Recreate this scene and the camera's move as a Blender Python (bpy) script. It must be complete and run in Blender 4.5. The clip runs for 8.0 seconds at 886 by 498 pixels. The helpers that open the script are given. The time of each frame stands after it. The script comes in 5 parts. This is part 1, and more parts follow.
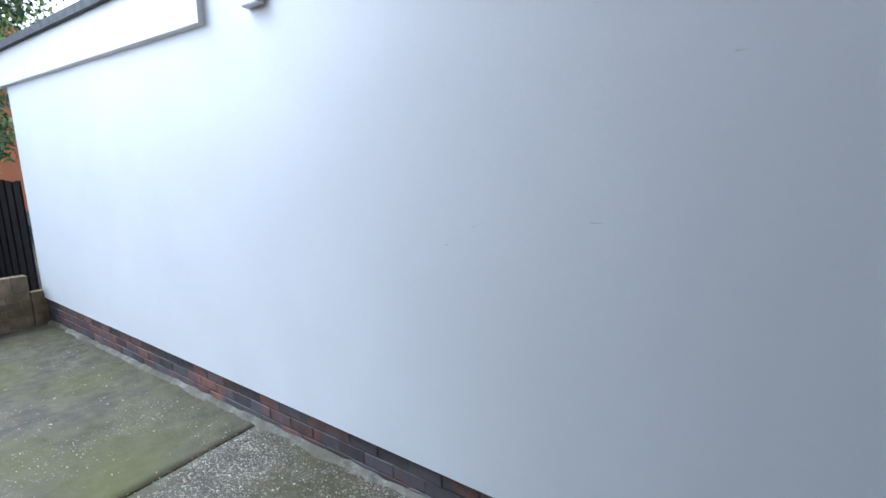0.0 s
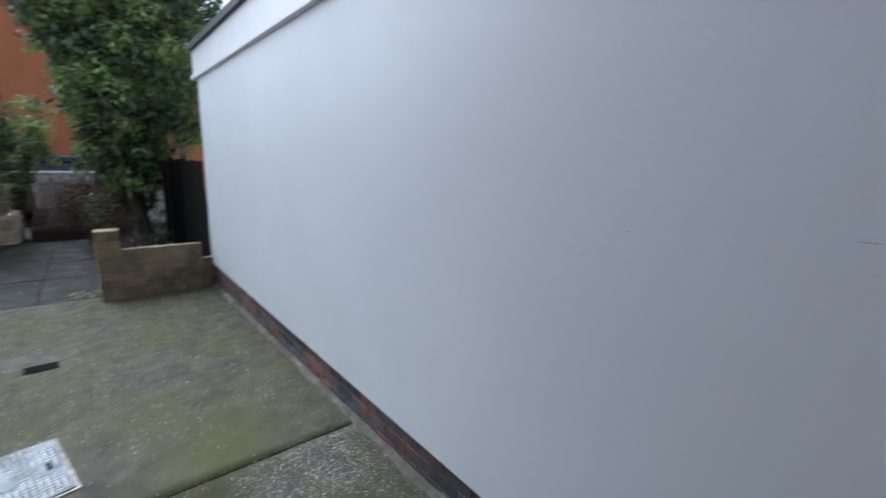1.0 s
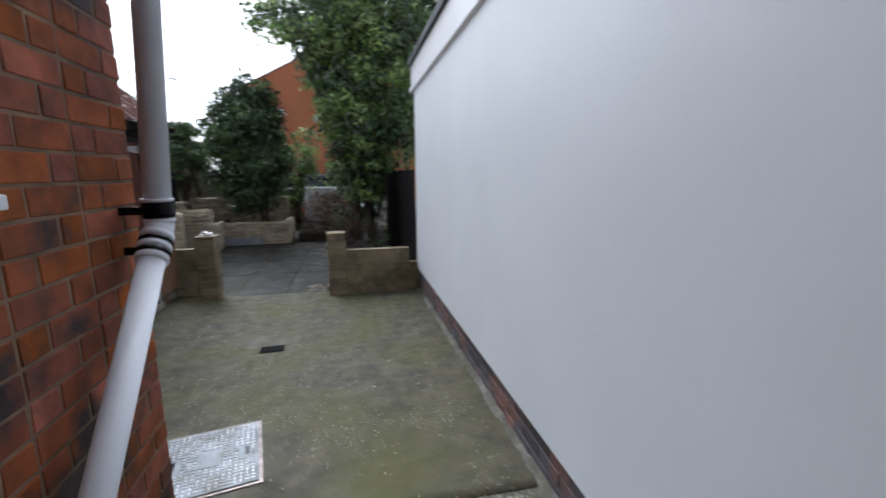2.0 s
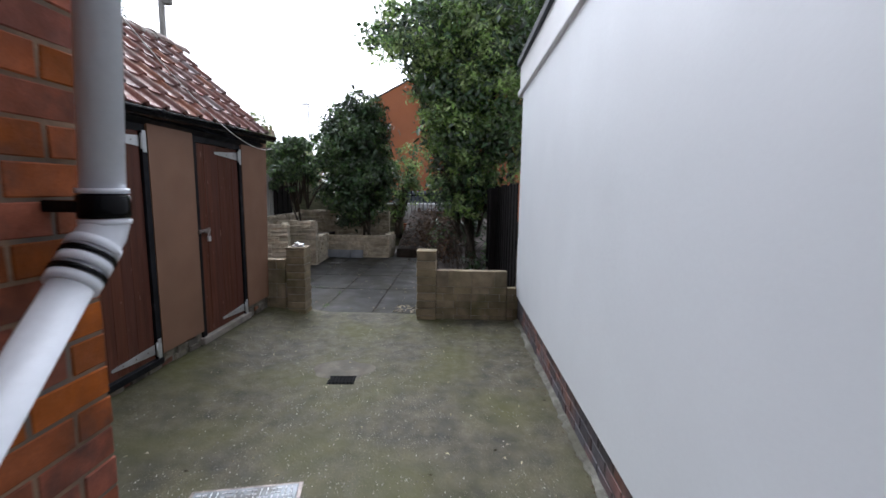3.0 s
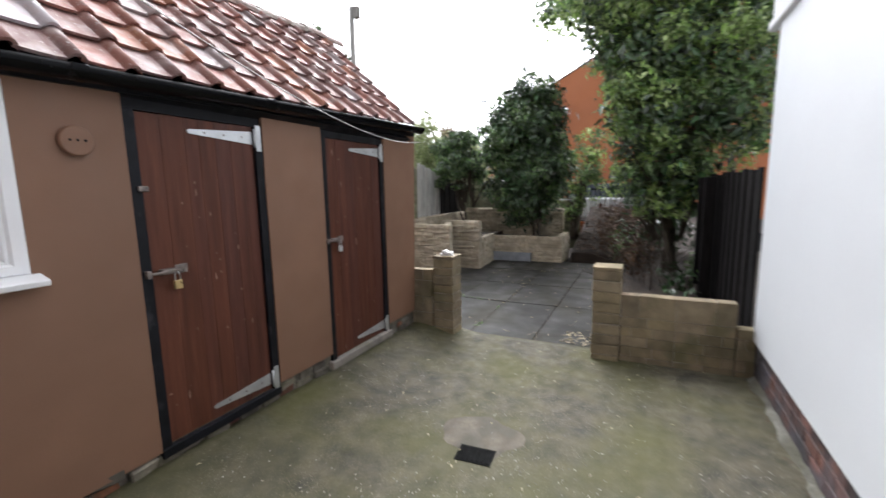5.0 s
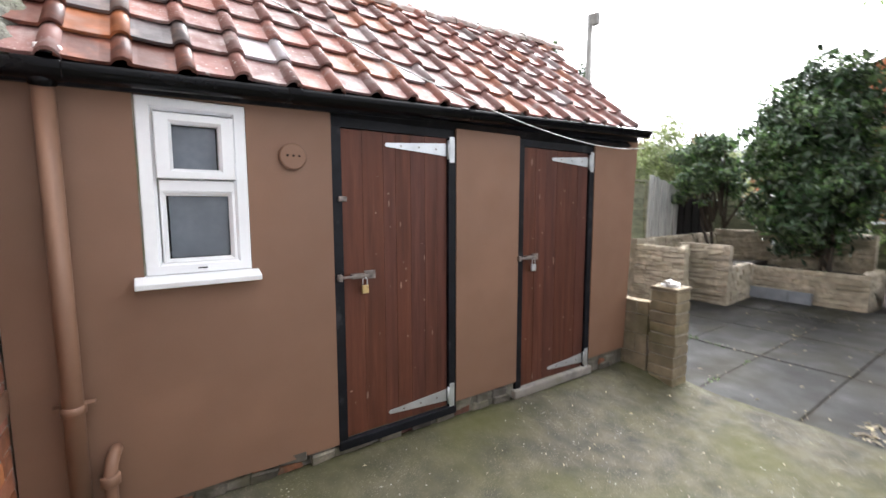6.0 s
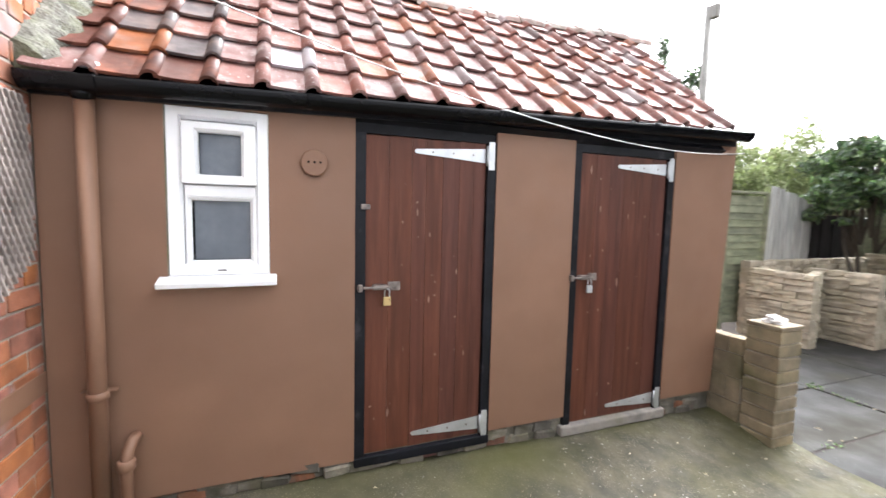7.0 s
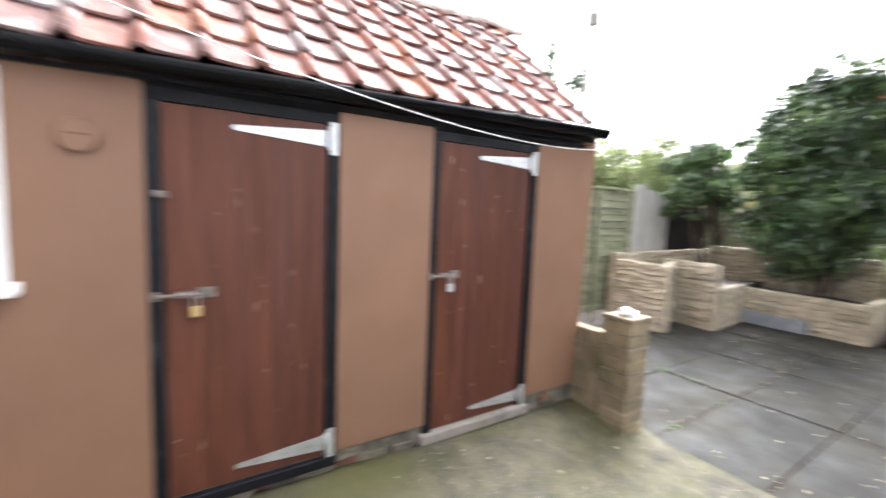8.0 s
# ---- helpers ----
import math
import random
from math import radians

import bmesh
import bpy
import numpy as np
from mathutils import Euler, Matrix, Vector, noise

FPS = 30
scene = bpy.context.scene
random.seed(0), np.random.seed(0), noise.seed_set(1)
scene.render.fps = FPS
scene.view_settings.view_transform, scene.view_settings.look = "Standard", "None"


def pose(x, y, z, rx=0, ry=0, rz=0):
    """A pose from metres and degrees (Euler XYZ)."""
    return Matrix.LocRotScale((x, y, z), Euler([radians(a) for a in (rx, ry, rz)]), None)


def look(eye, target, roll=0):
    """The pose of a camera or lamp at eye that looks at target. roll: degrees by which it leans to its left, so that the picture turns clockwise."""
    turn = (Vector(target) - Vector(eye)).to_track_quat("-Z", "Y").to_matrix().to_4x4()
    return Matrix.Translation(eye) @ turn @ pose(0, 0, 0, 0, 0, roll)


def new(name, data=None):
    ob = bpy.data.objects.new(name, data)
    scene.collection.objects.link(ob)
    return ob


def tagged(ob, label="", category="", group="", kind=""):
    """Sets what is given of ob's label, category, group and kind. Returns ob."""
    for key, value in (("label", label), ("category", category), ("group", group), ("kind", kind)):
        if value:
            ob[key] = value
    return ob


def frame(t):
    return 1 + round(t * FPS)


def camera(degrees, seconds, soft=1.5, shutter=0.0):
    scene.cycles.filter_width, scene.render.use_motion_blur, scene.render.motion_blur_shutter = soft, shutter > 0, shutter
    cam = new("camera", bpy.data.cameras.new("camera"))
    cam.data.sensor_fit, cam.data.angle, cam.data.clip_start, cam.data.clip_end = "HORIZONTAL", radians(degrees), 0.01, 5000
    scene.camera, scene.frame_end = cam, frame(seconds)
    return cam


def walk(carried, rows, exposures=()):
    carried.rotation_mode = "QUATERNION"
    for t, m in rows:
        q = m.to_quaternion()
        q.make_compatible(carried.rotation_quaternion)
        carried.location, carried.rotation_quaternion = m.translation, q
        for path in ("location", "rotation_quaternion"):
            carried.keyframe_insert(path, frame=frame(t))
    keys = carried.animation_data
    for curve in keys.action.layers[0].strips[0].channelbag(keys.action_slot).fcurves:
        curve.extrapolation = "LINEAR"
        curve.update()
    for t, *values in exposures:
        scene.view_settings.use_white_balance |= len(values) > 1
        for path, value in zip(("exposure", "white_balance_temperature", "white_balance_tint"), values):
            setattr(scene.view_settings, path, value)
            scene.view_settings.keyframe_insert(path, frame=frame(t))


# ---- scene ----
cam = camera(92.3, 8.0, shutter=0.5)
PATH = [
    (0, (0.843, 0.687, 1.926), (-0.201, 2.353, 1.558), 0.2),
    (0.5, (0.694, 0.895, 1.881), (-0.458, 2.481, 1.486), -2.6),
    (1, (0.573, 1.129, 1.866), (-0.933, 2.382, 1.461), 1.7),
    (1.2, (0.504, 1.189, 1.841), (-1.081, 2.32, 1.386), 0.7),
    (1.5, (0.332, 1.332, 1.767), (-1.371, 2.271, 1.299), 0.9),
    (1.75, (0.179, 1.406, 1.739), (-1.662, 2.096, 1.37), 0.2),
    (2, (0.012, 1.463, 1.712), (-1.913, 1.877, 1.359), -0.5),
    (2.2, (-0.133, 1.498, 1.678), (-2.09, 1.757, 1.354), -0.5),
    (3.3, (-0.948, 1.624, 1.627), (-2.923, 1.486, 1.346), 0.4),
    (3.5, (-1.061, 1.614, 1.651), (-3.028, 1.407, 1.354), -0.1),
    (4, (-1.429, 1.631, 1.625), (-3.35, 1.146, 1.352), 1.1),
    (4.2, (-1.547, 1.635, 1.628), (-3.446, 1.074, 1.348), 0.7),
    (5.3, (-2.109, 1.5, 1.674), (-3.779, 0.424, 1.445), -0.4),
    (5.5, (-2.193, 1.501, 1.698), (-3.721, 0.224, 1.512), 0.5),
    (6, (-2.42, 1.485, 1.638), (-3.548, -0.153, 1.43), -0.1),
    (6.2, (-2.509, 1.481, 1.617), (-3.607, -0.183, 1.46), 2.3),
    (6.5, (-2.661, 1.477, 1.627), (-3.677, -0.239, 1.477), 2.4),
    (7, (-2.88, 1.506, 1.646), (-3.602, -0.351, 1.477), 1.3),
    (7.5, (-3.066, 1.528, 1.643), (-3.663, -0.375, 1.487), 0.8),
    (7.8, (-3.231, 1.497, 1.657), (-4.019, -0.333, 1.476), 1.0),
    (8, (-3.329, 1.392, 1.666), (-4.432, -0.264, 1.467), 2.3),
]
EXPOSURES = [(0, 1.88, 5250, 8), (0.5, 1.48, 5380, 10), (1, 1.12, 5450, 9), (2, 1.06, 5780, 11), (3.5, 1.25, 5900, 13), (4, 1.36, 6000, 13), (5.5, 2.08, 6250, 12), (6.5, 2.62, 6250, 12), (7.5, 2.92, 6250, 12), (8, 3.02, 6250, 12)]
walk(cam, [(t, look(eye, target, roll)) for t, eye, target, roll in PATH], EXPOSURES)



# ---- light ----
world = bpy.data.worlds.new("sky")
scene.world = world
world.use_nodes = True
wn = world.node_tree
wn.nodes.clear()
sky = wn.nodes.new("ShaderNodeTexSky")
sky.sky_type = "NISHITA"
sky.sun_disc = False
sky.sun_elevation, sky.sun_rotation = radians(50), radians(-108)
sky.dust_density, sky.air_density, sky.ozone_density = 4.0, 1.0, 1.0
grey = wn.nodes.new("ShaderNodeHueSaturation")
grey.inputs["Saturation"].default_value = 0.04
back = wn.nodes.new("ShaderNodeBackground")
back.inputs["Strength"].default_value = 0.15
wout = wn.nodes.new("ShaderNodeOutputWorld")
wn.links.new(sky.outputs[0], grey.inputs["Color"])
wn.links.new(grey.outputs[0], back.inputs[0])
wn.links.new(back.outputs[0], wout.inputs[0])
sun = new("sun", bpy.data.lights.new("sun", "SUN"))
sun.data.energy, sun.data.angle, sun.data.color = 0.5, radians(50), (1.0, 0.99, 0.975)
sun.matrix_world = look((-12, -4, 15), (0, 0, 0))


# ---- materials ----
def mat(name, base, rough=0.8, var=0.25, scale=6.0, grain=60.0, bump=0.15, metal=0.0, spec=0.5, dark=None, stain=None, stain_scale=1.3,
        stain_lo=0.5, stain_hi=0.65, per=0.0, stretch=(1, 1, 1), rough_var=0.1, bump_dist=0.004, island=0.0, palette=None, fleck=None, fleck_scale=60.0, fleck_size=0.12, fleck_gate=0.0):
    """A surface with large blotches, fine grain, optional stains of a second colour, variation per piece and relief."""
    m = bpy.data.materials.new(name)
    m.use_nodes = True
    nt = m.node_tree
    nd, ln = nt.nodes, nt.links
    b = nd["Principled BSDF"]
    mp = nd.new("ShaderNodeMapping")
    mp.inputs["Scale"].default_value = stretch
    geo = nd.new("ShaderNodeNewGeometry")
    ln.new(geo.outputs["Position"], mp.inputs[0])

    def nz(sc, det=4.0):
        n = nd.new("ShaderNodeTexNoise")
        n.inputs["Scale"].default_value, n.inputs["Detail"].default_value = sc, det
        ln.new(mp.outputs[0], n.inputs["Vector"])
        return n.outputs["Fac"]

    def mix(f, a, c, mode="MIX"):
        x = nd.new("ShaderNodeMix")
        x.data_type, x.blend_type = "RGBA", mode
        for sock, v in ((x.inputs["Factor"], f), (x.inputs["A"], a), (x.inputs["B"], c)):
            if hasattr(v, "links"):
                ln.new(v, sock)
            else:
                sock.default_value = v if isinstance(v, float) else (*v, 1)
        return x.outputs["Result"]

    def ramp(f, lo, hi, a=0.0, c=1.0):
        r = nd.new("ShaderNodeMapRange")
        for k, v in zip(("From Min", "From Max", "To Min", "To Max"), (lo, hi, a, c)):
            r.inputs[k].default_value = v
        ln.new(f, r.inputs["Value"])
        return r.outputs["Result"]

    d = dark or tuple(v * (1 - var * 1.6) for v in base)
    lite = tuple(min(0.95, v * (1 + var * 0.6)) for v in base)
    big, fine = nz(scale), nz(grain, 3.0)
    c = mix(ramp(big, 0.3, 0.7), d, lite)
    c = mix(ramp(fine, 0.35, 0.65, 0.0, min(1.0, var * 1.2)), c, tuple(v * 0.6 for v in base))
    if palette:
        cr = nd.new("ShaderNodeValToRGB")
        cr.color_ramp.interpolation = "CONSTANT"
        for k, (at, col) in enumerate(palette):
            e = cr.color_ramp.elements[k] if k < 2 else cr.color_ramp.elements.new(at)
            e.position, e.color = at, (*col, 1)
        ln.new(nd.new("ShaderNodeObjectInfo").outputs["Random"], cr.inputs[0])
        c = mix(1.0, mix(0.45, c, (1.0, 1.0, 1.0)), cr.outputs[0], "MULTIPLY")
    if fleck:
        for times, grow, gate_lo in ((1.0, 1.0, 0.44), (1.9, 1.15, 0.42), (3.1, 1.3, 0.42)):
            vo = nd.new("ShaderNodeTexVoronoi")
            vo.inputs["Scale"].default_value = fleck_scale * times
            ln.new(mp.outputs[0], vo.inputs["Vector"])
            lone = nd.new("ShaderNodeSeparateColor")
            ln.new(vo.outputs["Color"], lone.inputs[0])
            near = ramp(vo.outputs["Distance"], fleck_size * grow, fleck_size * grow + 0.08, 1.0, 0.0)
            gate = ramp(nz(1.7 * times, 5.0), gate_lo + fleck_gate, gate_lo + fleck_gate + 0.28)
            mul = nd.new("ShaderNodeMath")
            mul.operation = "MULTIPLY"
            mul2 = nd.new("ShaderNodeMath")
            mul2.operation = "MULTIPLY"
            ln.new(near, mul.inputs[0])
            ln.new(gate, mul.inputs[1])
            ln.new(mul.outputs[0], mul2.inputs[0])
            ln.new(ramp(lone.outputs[0], 0.25, 0.9), mul2.inputs[1])
            c = mix(mul2.outputs[0], c, fleck)
    if stain:
        c = mix(ramp(nz(stain_scale, 6.0), stain_lo, stain_hi), c, stain)
    if per or island:
        src = nd.new("ShaderNodeObjectInfo").outputs["Random"] if per else geo.outputs["Random Per Island"]
        h = nd.new("ShaderNodeHueSaturation")
        amt = per or island
        ln.new(ramp(src, 0, 1, 1 - amt, 1 + amt), h.inputs["Value"])
        s2 = nd.new("ShaderNodeMath")
        s2.operation = "FRACT"
        s3 = nd.new("ShaderNodeMath")
        s3.operation = "MULTIPLY"
        s3.inputs[1].default_value = 7.31
        ln.new(src, s3.inputs[0])
        ln.new(s3.outputs[0], s2.inputs[0])
        ln.new(ramp(s2.outputs[0], 0, 1, 1 - amt * 0.5, 1 + amt * 0.3), h.inputs["Saturation"])
        ln.new(ramp(s2.outputs[0], 0, 1, 0.5 - amt * 0.03, 0.5 + amt * 0.03), h.inputs["Hue"])
        ln.new(c, h.inputs["Color"])
        c = h.outputs[0]
    ln.new(c, b.inputs["Base Color"])
    ln.new(ramp(nz(scale * 2.3), 0.3, 0.7, max(0.03, rough - rough_var), min(1.0, rough + rough_var)), b.inputs["Roughness"])
    b.inputs["Metallic"].default_value = metal
    b.inputs["Specular IOR Level"].default_value = spec
    if bump:
        bp = nd.new("ShaderNodeBump")
        bp.inputs["Strength"].default_value, bp.inputs["Distance"].default_value = bump, bump_dist
        ln.new(mix(0.5, big, fine), bp.inputs["Height"])
        ln.new(bp.outputs[0], b.inputs["Normal"])
    return m


M_RENDER_BROWN = mat("brown_masonry_paint", (0.216, 0.115, 0.071), 0.62, 0.10, 1.6, 120, 0.25, bump_dist=0.003, stain=(0.178, 0.096, 0.060), stain_scale=0.9, stain_lo=0.4, stain_hi=0.7)
M_WHITE_WALL = mat("white_painted_render", (0.745, 0.78, 0.815), 0.5, 0.05, 0.9, 60, 0.2, stain=(0.70, 0.725, 0.755), stain_scale=0.6, stain_lo=0.4, stain_hi=0.75, bump_dist=0.005)
M_WHITE_PVC = mat("white_plastic", (0.82, 0.83, 0.85), 0.38, 0.03, 3, 40, 0.0, rough_var=0.02)
M_GREY_PVC = mat("weathered_grey_plastic", (0.76, 0.785, 0.84), 0.45, 0.08, 2, 60, 0.05, stain=(0.67, 0.68, 0.74), stain_scale=2.5)
M_BLACK_PVC = mat("black_gutter_plastic", (0.004, 0.0042, 0.0055), 0.22, 0.3, 4, 40, 0.05, spec=0.16, rough_var=0.06)
M_BLACK_WOOD = mat("blue_black_paint", (0.008, 0.0085, 0.012), 0.55, 0.4, 5, 60, 0.2, spec=0.2, stain=(0.03, 0.03, 0.034), stain_scale=9, stain_lo=0.6, stain_hi=0.75)
M_DOOR = mat("red_brown_stained_boards", (0.101, 0.034, 0.0205), 0.5, 0.22, 3, 40, 0.2, stretch=(7, 7, 0.45), per=0.13, spec=0.26, stain=(0.14, 0.050, 0.031), stain_scale=4, stain_lo=0.55, stain_hi=0.85)
M_PLATE = mat("dull_chequer_steel", (0.20, 0.22, 0.24), 0.5, 0.35, 9, 80, 0.3, metal=0.3, stain=(0.09, 0.09, 0.085), stain_scale=7)
M_GALV = mat("galvanised_steel", (0.62, 0.64, 0.66), 0.42, 0.12, 8, 70, 0.05, metal=0.75)
M_RUST = mat("tarnished_steel", (0.28, 0.24, 0.22), 0.5, 0.4, 20, 90, 0.1, metal=0.6)
M_BRASS = mat("brass", (0.62, 0.46, 0.22), 0.35, 0.15, 20, 80, 0.0, metal=0.9)
M_GLASS = mat("dim_frosted_glass", (0.125, 0.145, 0.175), 0.16, 0.25, 2.5, 30, 0.0, spec=0.6)
M_TILE = mat("clay_pantile", (0.80, 0.74, 0.73), 0.60, 0.34, 6, 70, 0.4, palette=[(0.0, (0.29, 0.125, 0.098)), (0.18, (0.275, 0.128, 0.105)), (0.36, (0.25, 0.122, 0.104)), (0.52, (0.228, 0.122, 0.108)), (0.68, (0.20, 0.114, 0.104)), (0.82, (0.16, 0.118, 0.113)), (0.87, (0.32, 0.138, 0.088)), (0.95, (0.33, 0.27, 0.27))], stain=(0.31, 0.255, 0.245), stain_scale=7, stain_lo=0.52, stain_hi=0.74, rough_var=0.2, spec=0.32, fleck=(0.46, 0.43, 0.41), fleck_scale=24, fleck_size=0.14)
M_BRICK = mat("red_brick", (0.33, 0.082, 0.023), 0.88, 0.34, 9, 140, 0.5, per=0.26, stain=(0.045, 0.030, 0.029), stain_scale=4.2, stain_lo=0.51, stain_hi=0.66)
M_BRICK_PALE = mat("bleached_red_brick", (0.32, 0.115, 0.058), 0.85, 0.28, 9, 140, 0.5, per=0.28, stain=(0.23, 0.22, 0.235), stain_scale=3.0, stain_lo=0.50, stain_hi=0.66)
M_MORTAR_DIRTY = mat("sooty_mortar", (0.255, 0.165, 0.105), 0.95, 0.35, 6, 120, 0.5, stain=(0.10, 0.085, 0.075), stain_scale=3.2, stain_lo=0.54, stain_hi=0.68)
M_LEAF_PALE = mat("pale_hedge_leaf", (0.34, 0.40, 0.18), 0.5, 0.3, 2.0, 30, 0.0, island=0.4, spec=0.4)
M_IRON = mat("dark_drain_opening_iron", (0.008, 0.008, 0.008), 0.9, 0.3, 9, 60, 0.3, spec=0.1)
M_MORTAR_PLINTH = mat("blackened_mortar", (0.12, 0.105, 0.10), 0.95, 0.4, 7, 120, 0.6, stain=(0.05, 0.046, 0.05), stain_scale=4)
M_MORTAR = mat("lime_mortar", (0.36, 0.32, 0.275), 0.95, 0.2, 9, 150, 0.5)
M_FARBRICK = mat("orange_far_brick", (0.46, 0.17, 0.085), 0.9, 0.14, 0.6, 20, 0.2, island=0.08)
M_YELLOW = mat("buff_concrete_brick", (0.29, 0.232, 0.148), 0.9, 0.25, 7, 110, 0.5, per=0.16, stain=(0.12, 0.11, 0.055), stain_scale=2.5, stain_lo=0.52, stain_hi=0.72)
M_STONE = mat("split_face_walling", (0.55, 0.475, 0.36), 0.9, 0.26, 12, 90, 0.8, per=0.14, bump_dist=0.01, stain=(0.30, 0.26, 0.19), stain_scale=3)
M_CONCRETE = mat("mossy_concrete", (0.096, 0.087, 0.058), 0.72, 0.36, 5.5, 48, 0.9, stain=(0.078, 0.077, 0.028), stain_scale=1.1, stain_lo=0.42, stain_hi=0.70, rough_var=0.15, dark=(0.036, 0.034, 0.029), fleck=(0.30, 0.275, 0.20), fleck_scale=52, fleck_size=0.19, fleck_gate=0.0, spec=0.22)
M_CONCRETE_OLD = mat("worn_aggregate_concrete", (0.068, 0.062, 0.045), 0.75, 0.55, 4.5, 45, 1.0, stain=(0.046, 0.042, 0.017), stain_scale=1.3, stain_lo=0.46, stain_hi=0.64, rough_var=0.15, dark=(0.030, 0.028, 0.024), fleck=(0.37, 0.35, 0.28), fleck_scale=34, fleck_size=0.25, fleck_gate=-0.12, spec=0.3, bump_dist=0.008)
M_FLAG = mat("grey_paving_slab", (0.040, 0.0395, 0.037), 0.62, 0.38, 1.4, 60, 0.35, per=0.12, stain=(0.036, 0.034, 0.026), stain_scale=1.6, stain_lo=0.45, stain_hi=0.65, rough_var=0.18, spec=0.16, fleck=(0.13, 0.13, 0.12), fleck_scale=30, fleck_size=0.12)
M_BLOCK = mat("grey_concrete_block", (0.26, 0.28, 0.31), 0.9, 0.15, 6, 100, 0.5)
M_SOIL = mat("dark_soil", (0.038, 0.026, 0.018), 0.95, 0.5, 4, 50, 0.9, bump_dist=0.02)
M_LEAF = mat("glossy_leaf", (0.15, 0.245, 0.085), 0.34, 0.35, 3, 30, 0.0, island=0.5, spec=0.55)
# these lighter and darker leaf colours also carry light and shade inside the crowns
M_LEAF_LIGHT = mat("bright_and_lit_leaf", (0.34, 0.48, 0.15), 0.40, 0.3, 2.0, 30, 0.0, island=0.45, spec=0.5)
M_LEAF_DARK = mat("dark_laurel_and_shade_leaf", (0.050, 0.098, 0.038), 0.32, 0.35, 3, 30, 0.0, island=0.5, spec=0.5)
M_BARK = mat("bark", (0.075, 0.06, 0.045), 0.95, 0.4, 8, 60, 0.8, stretch=(1, 1, 0.3), bump_dist=0.01)
M_FENCE = mat("green_grey_fence_wood", (0.27, 0.28, 0.185), 0.85, 0.3, 4, 60, 0.4, stretch=(1, 1, 3), per=0.2)
M_GREYWOOD = mat("silvered_boards", (0.52, 0.515, 0.49), 0.9, 0.3, 5, 60, 0.4, stretch=(8, 8, 0.6), per=0.15)
M_DARKWOOD = mat("near_black_fence", (0.012, 0.0105, 0.011), 0.9, 0.4, 5, 60, 0.4, stretch=(6, 6, 0.6), per=0.3, spec=0.12)
M_ROOF_FELT = mat("lead_grey_felt", (0.055, 0.062, 0.07), 0.7, 0.25, 5, 80, 0.3)
M_CEMENT = mat("lichened_cement", (0.22, 0.21, 0.17), 0.95, 0.40, 9, 90, 0.8, stain=(0.13, 0.135, 0.065), stain_scale=6, bump_dist=0.015)
M_ROPE = mat("white_line", (0.72, 0.70, 0.68), 0.6, 0.1, 10, 60, 0.0)
M_RAG = mat("white_plastic_scrap", (0.80, 0.79, 0.78), 0.4, 0.1, 10, 60, 0.2)


def let_light_through(m, share):
    """Thin leaves glow a little with the light behind them."""
    nd, ln = m.node_tree.nodes, m.node_tree.links
    b, out = nd["Principled BSDF"], nd["Material Output"]
    tr = nd.new("ShaderNodeBsdfTranslucent")
    ln.new(b.inputs["Base Color"].links[0].from_socket, tr.inputs["Color"])
    mx = nd.new("ShaderNodeMixShader")
    mx.inputs[0].default_value = share
    ln.new(b.outputs[0], mx.inputs[1])
    ln.new(tr.outputs[0], mx.inputs[2])
    ln.new(mx.outputs[0], out.inputs["Surface"])


for leaf, share in ((M_LEAF, 0.3), (M_LEAF_LIGHT, 0.4), (M_LEAF_PALE, 0.4)):
    let_light_through(leaf, share)


# ---- mesh helpers ----
def ground_z(x, y):
    """Height of the yard: it falls slowly to the west and rises to the foot of the outbuilding."""
    z = max(0.016 * (x + 4.24), -0.045)
    s = min(1.0, max(0.0, (-0.1 - y) / 0.75)) if x > -6.5 else 0.0
    return z + 0.12 * s * s * (3 - 2 * s)


def box(bm, x0, x1, y0, y1, z0, z1, bevel=0.0, m=None):
    made = bmesh.ops.create_cube(bm, size=1.0)
    v = made["verts"]
    t = Matrix.Translation(((x0 + x1) / 2, (y0 + y1) / 2, (z0 + z1) / 2)) @ Matrix.Diagonal((abs(x1 - x0), abs(y1 - y0), abs(z1 - z0), 1))
    bmesh.ops.transform(bm, matrix=(m or Matrix()) @ t, verts=v)
    if bevel:
        edges = {e for w in v for e in w.link_edges}
        bmesh.ops.bevel(bm, geom=list(edges), offset=bevel, segments=2, profile=0.5, affect="EDGES")
    return bm


def boxed(x0, x1, y0, y1, z0, z1, bevel=0.0, m=None):
    return box(bmesh.new(), x0, x1, y0, y1, z0, z1, bevel, m)


def tube(bm, points, radii, seg=14, caps=True):
    """A round pipe or limb through the points."""
    rings = []
    pts = [Vector(p) for p in points]
    rr = radii if isinstance(radii, (list, tuple)) else [radii] * len(pts)
    side = None
    for i, p in enumerate(pts):
        d = (pts[min(i + 1, len(pts) - 1)] - pts[max(i - 1, 0)]).normalized()
        if side is None:
            side = d.orthogonal().normalized()
        side = (side - d * side.dot(d)).normalized()
        up = d.cross(side)
        rings.append([bm.verts.new(p + rr[i] * (math.cos(a) * side + math.sin(a) * up)) for a in [2 * math.pi * k / seg for k in range(seg)]])
    for a, b in zip(rings, rings[1:]):
        for k in range(seg):
            f = bm.faces.new((a[k], a[(k + 1) % seg], b[(k + 1) % seg], b[k]))
            f.smooth = True
    if caps:
        bm.faces.new(rings[0][::-1])
        bm.faces.new(rings[-1])
    return bm


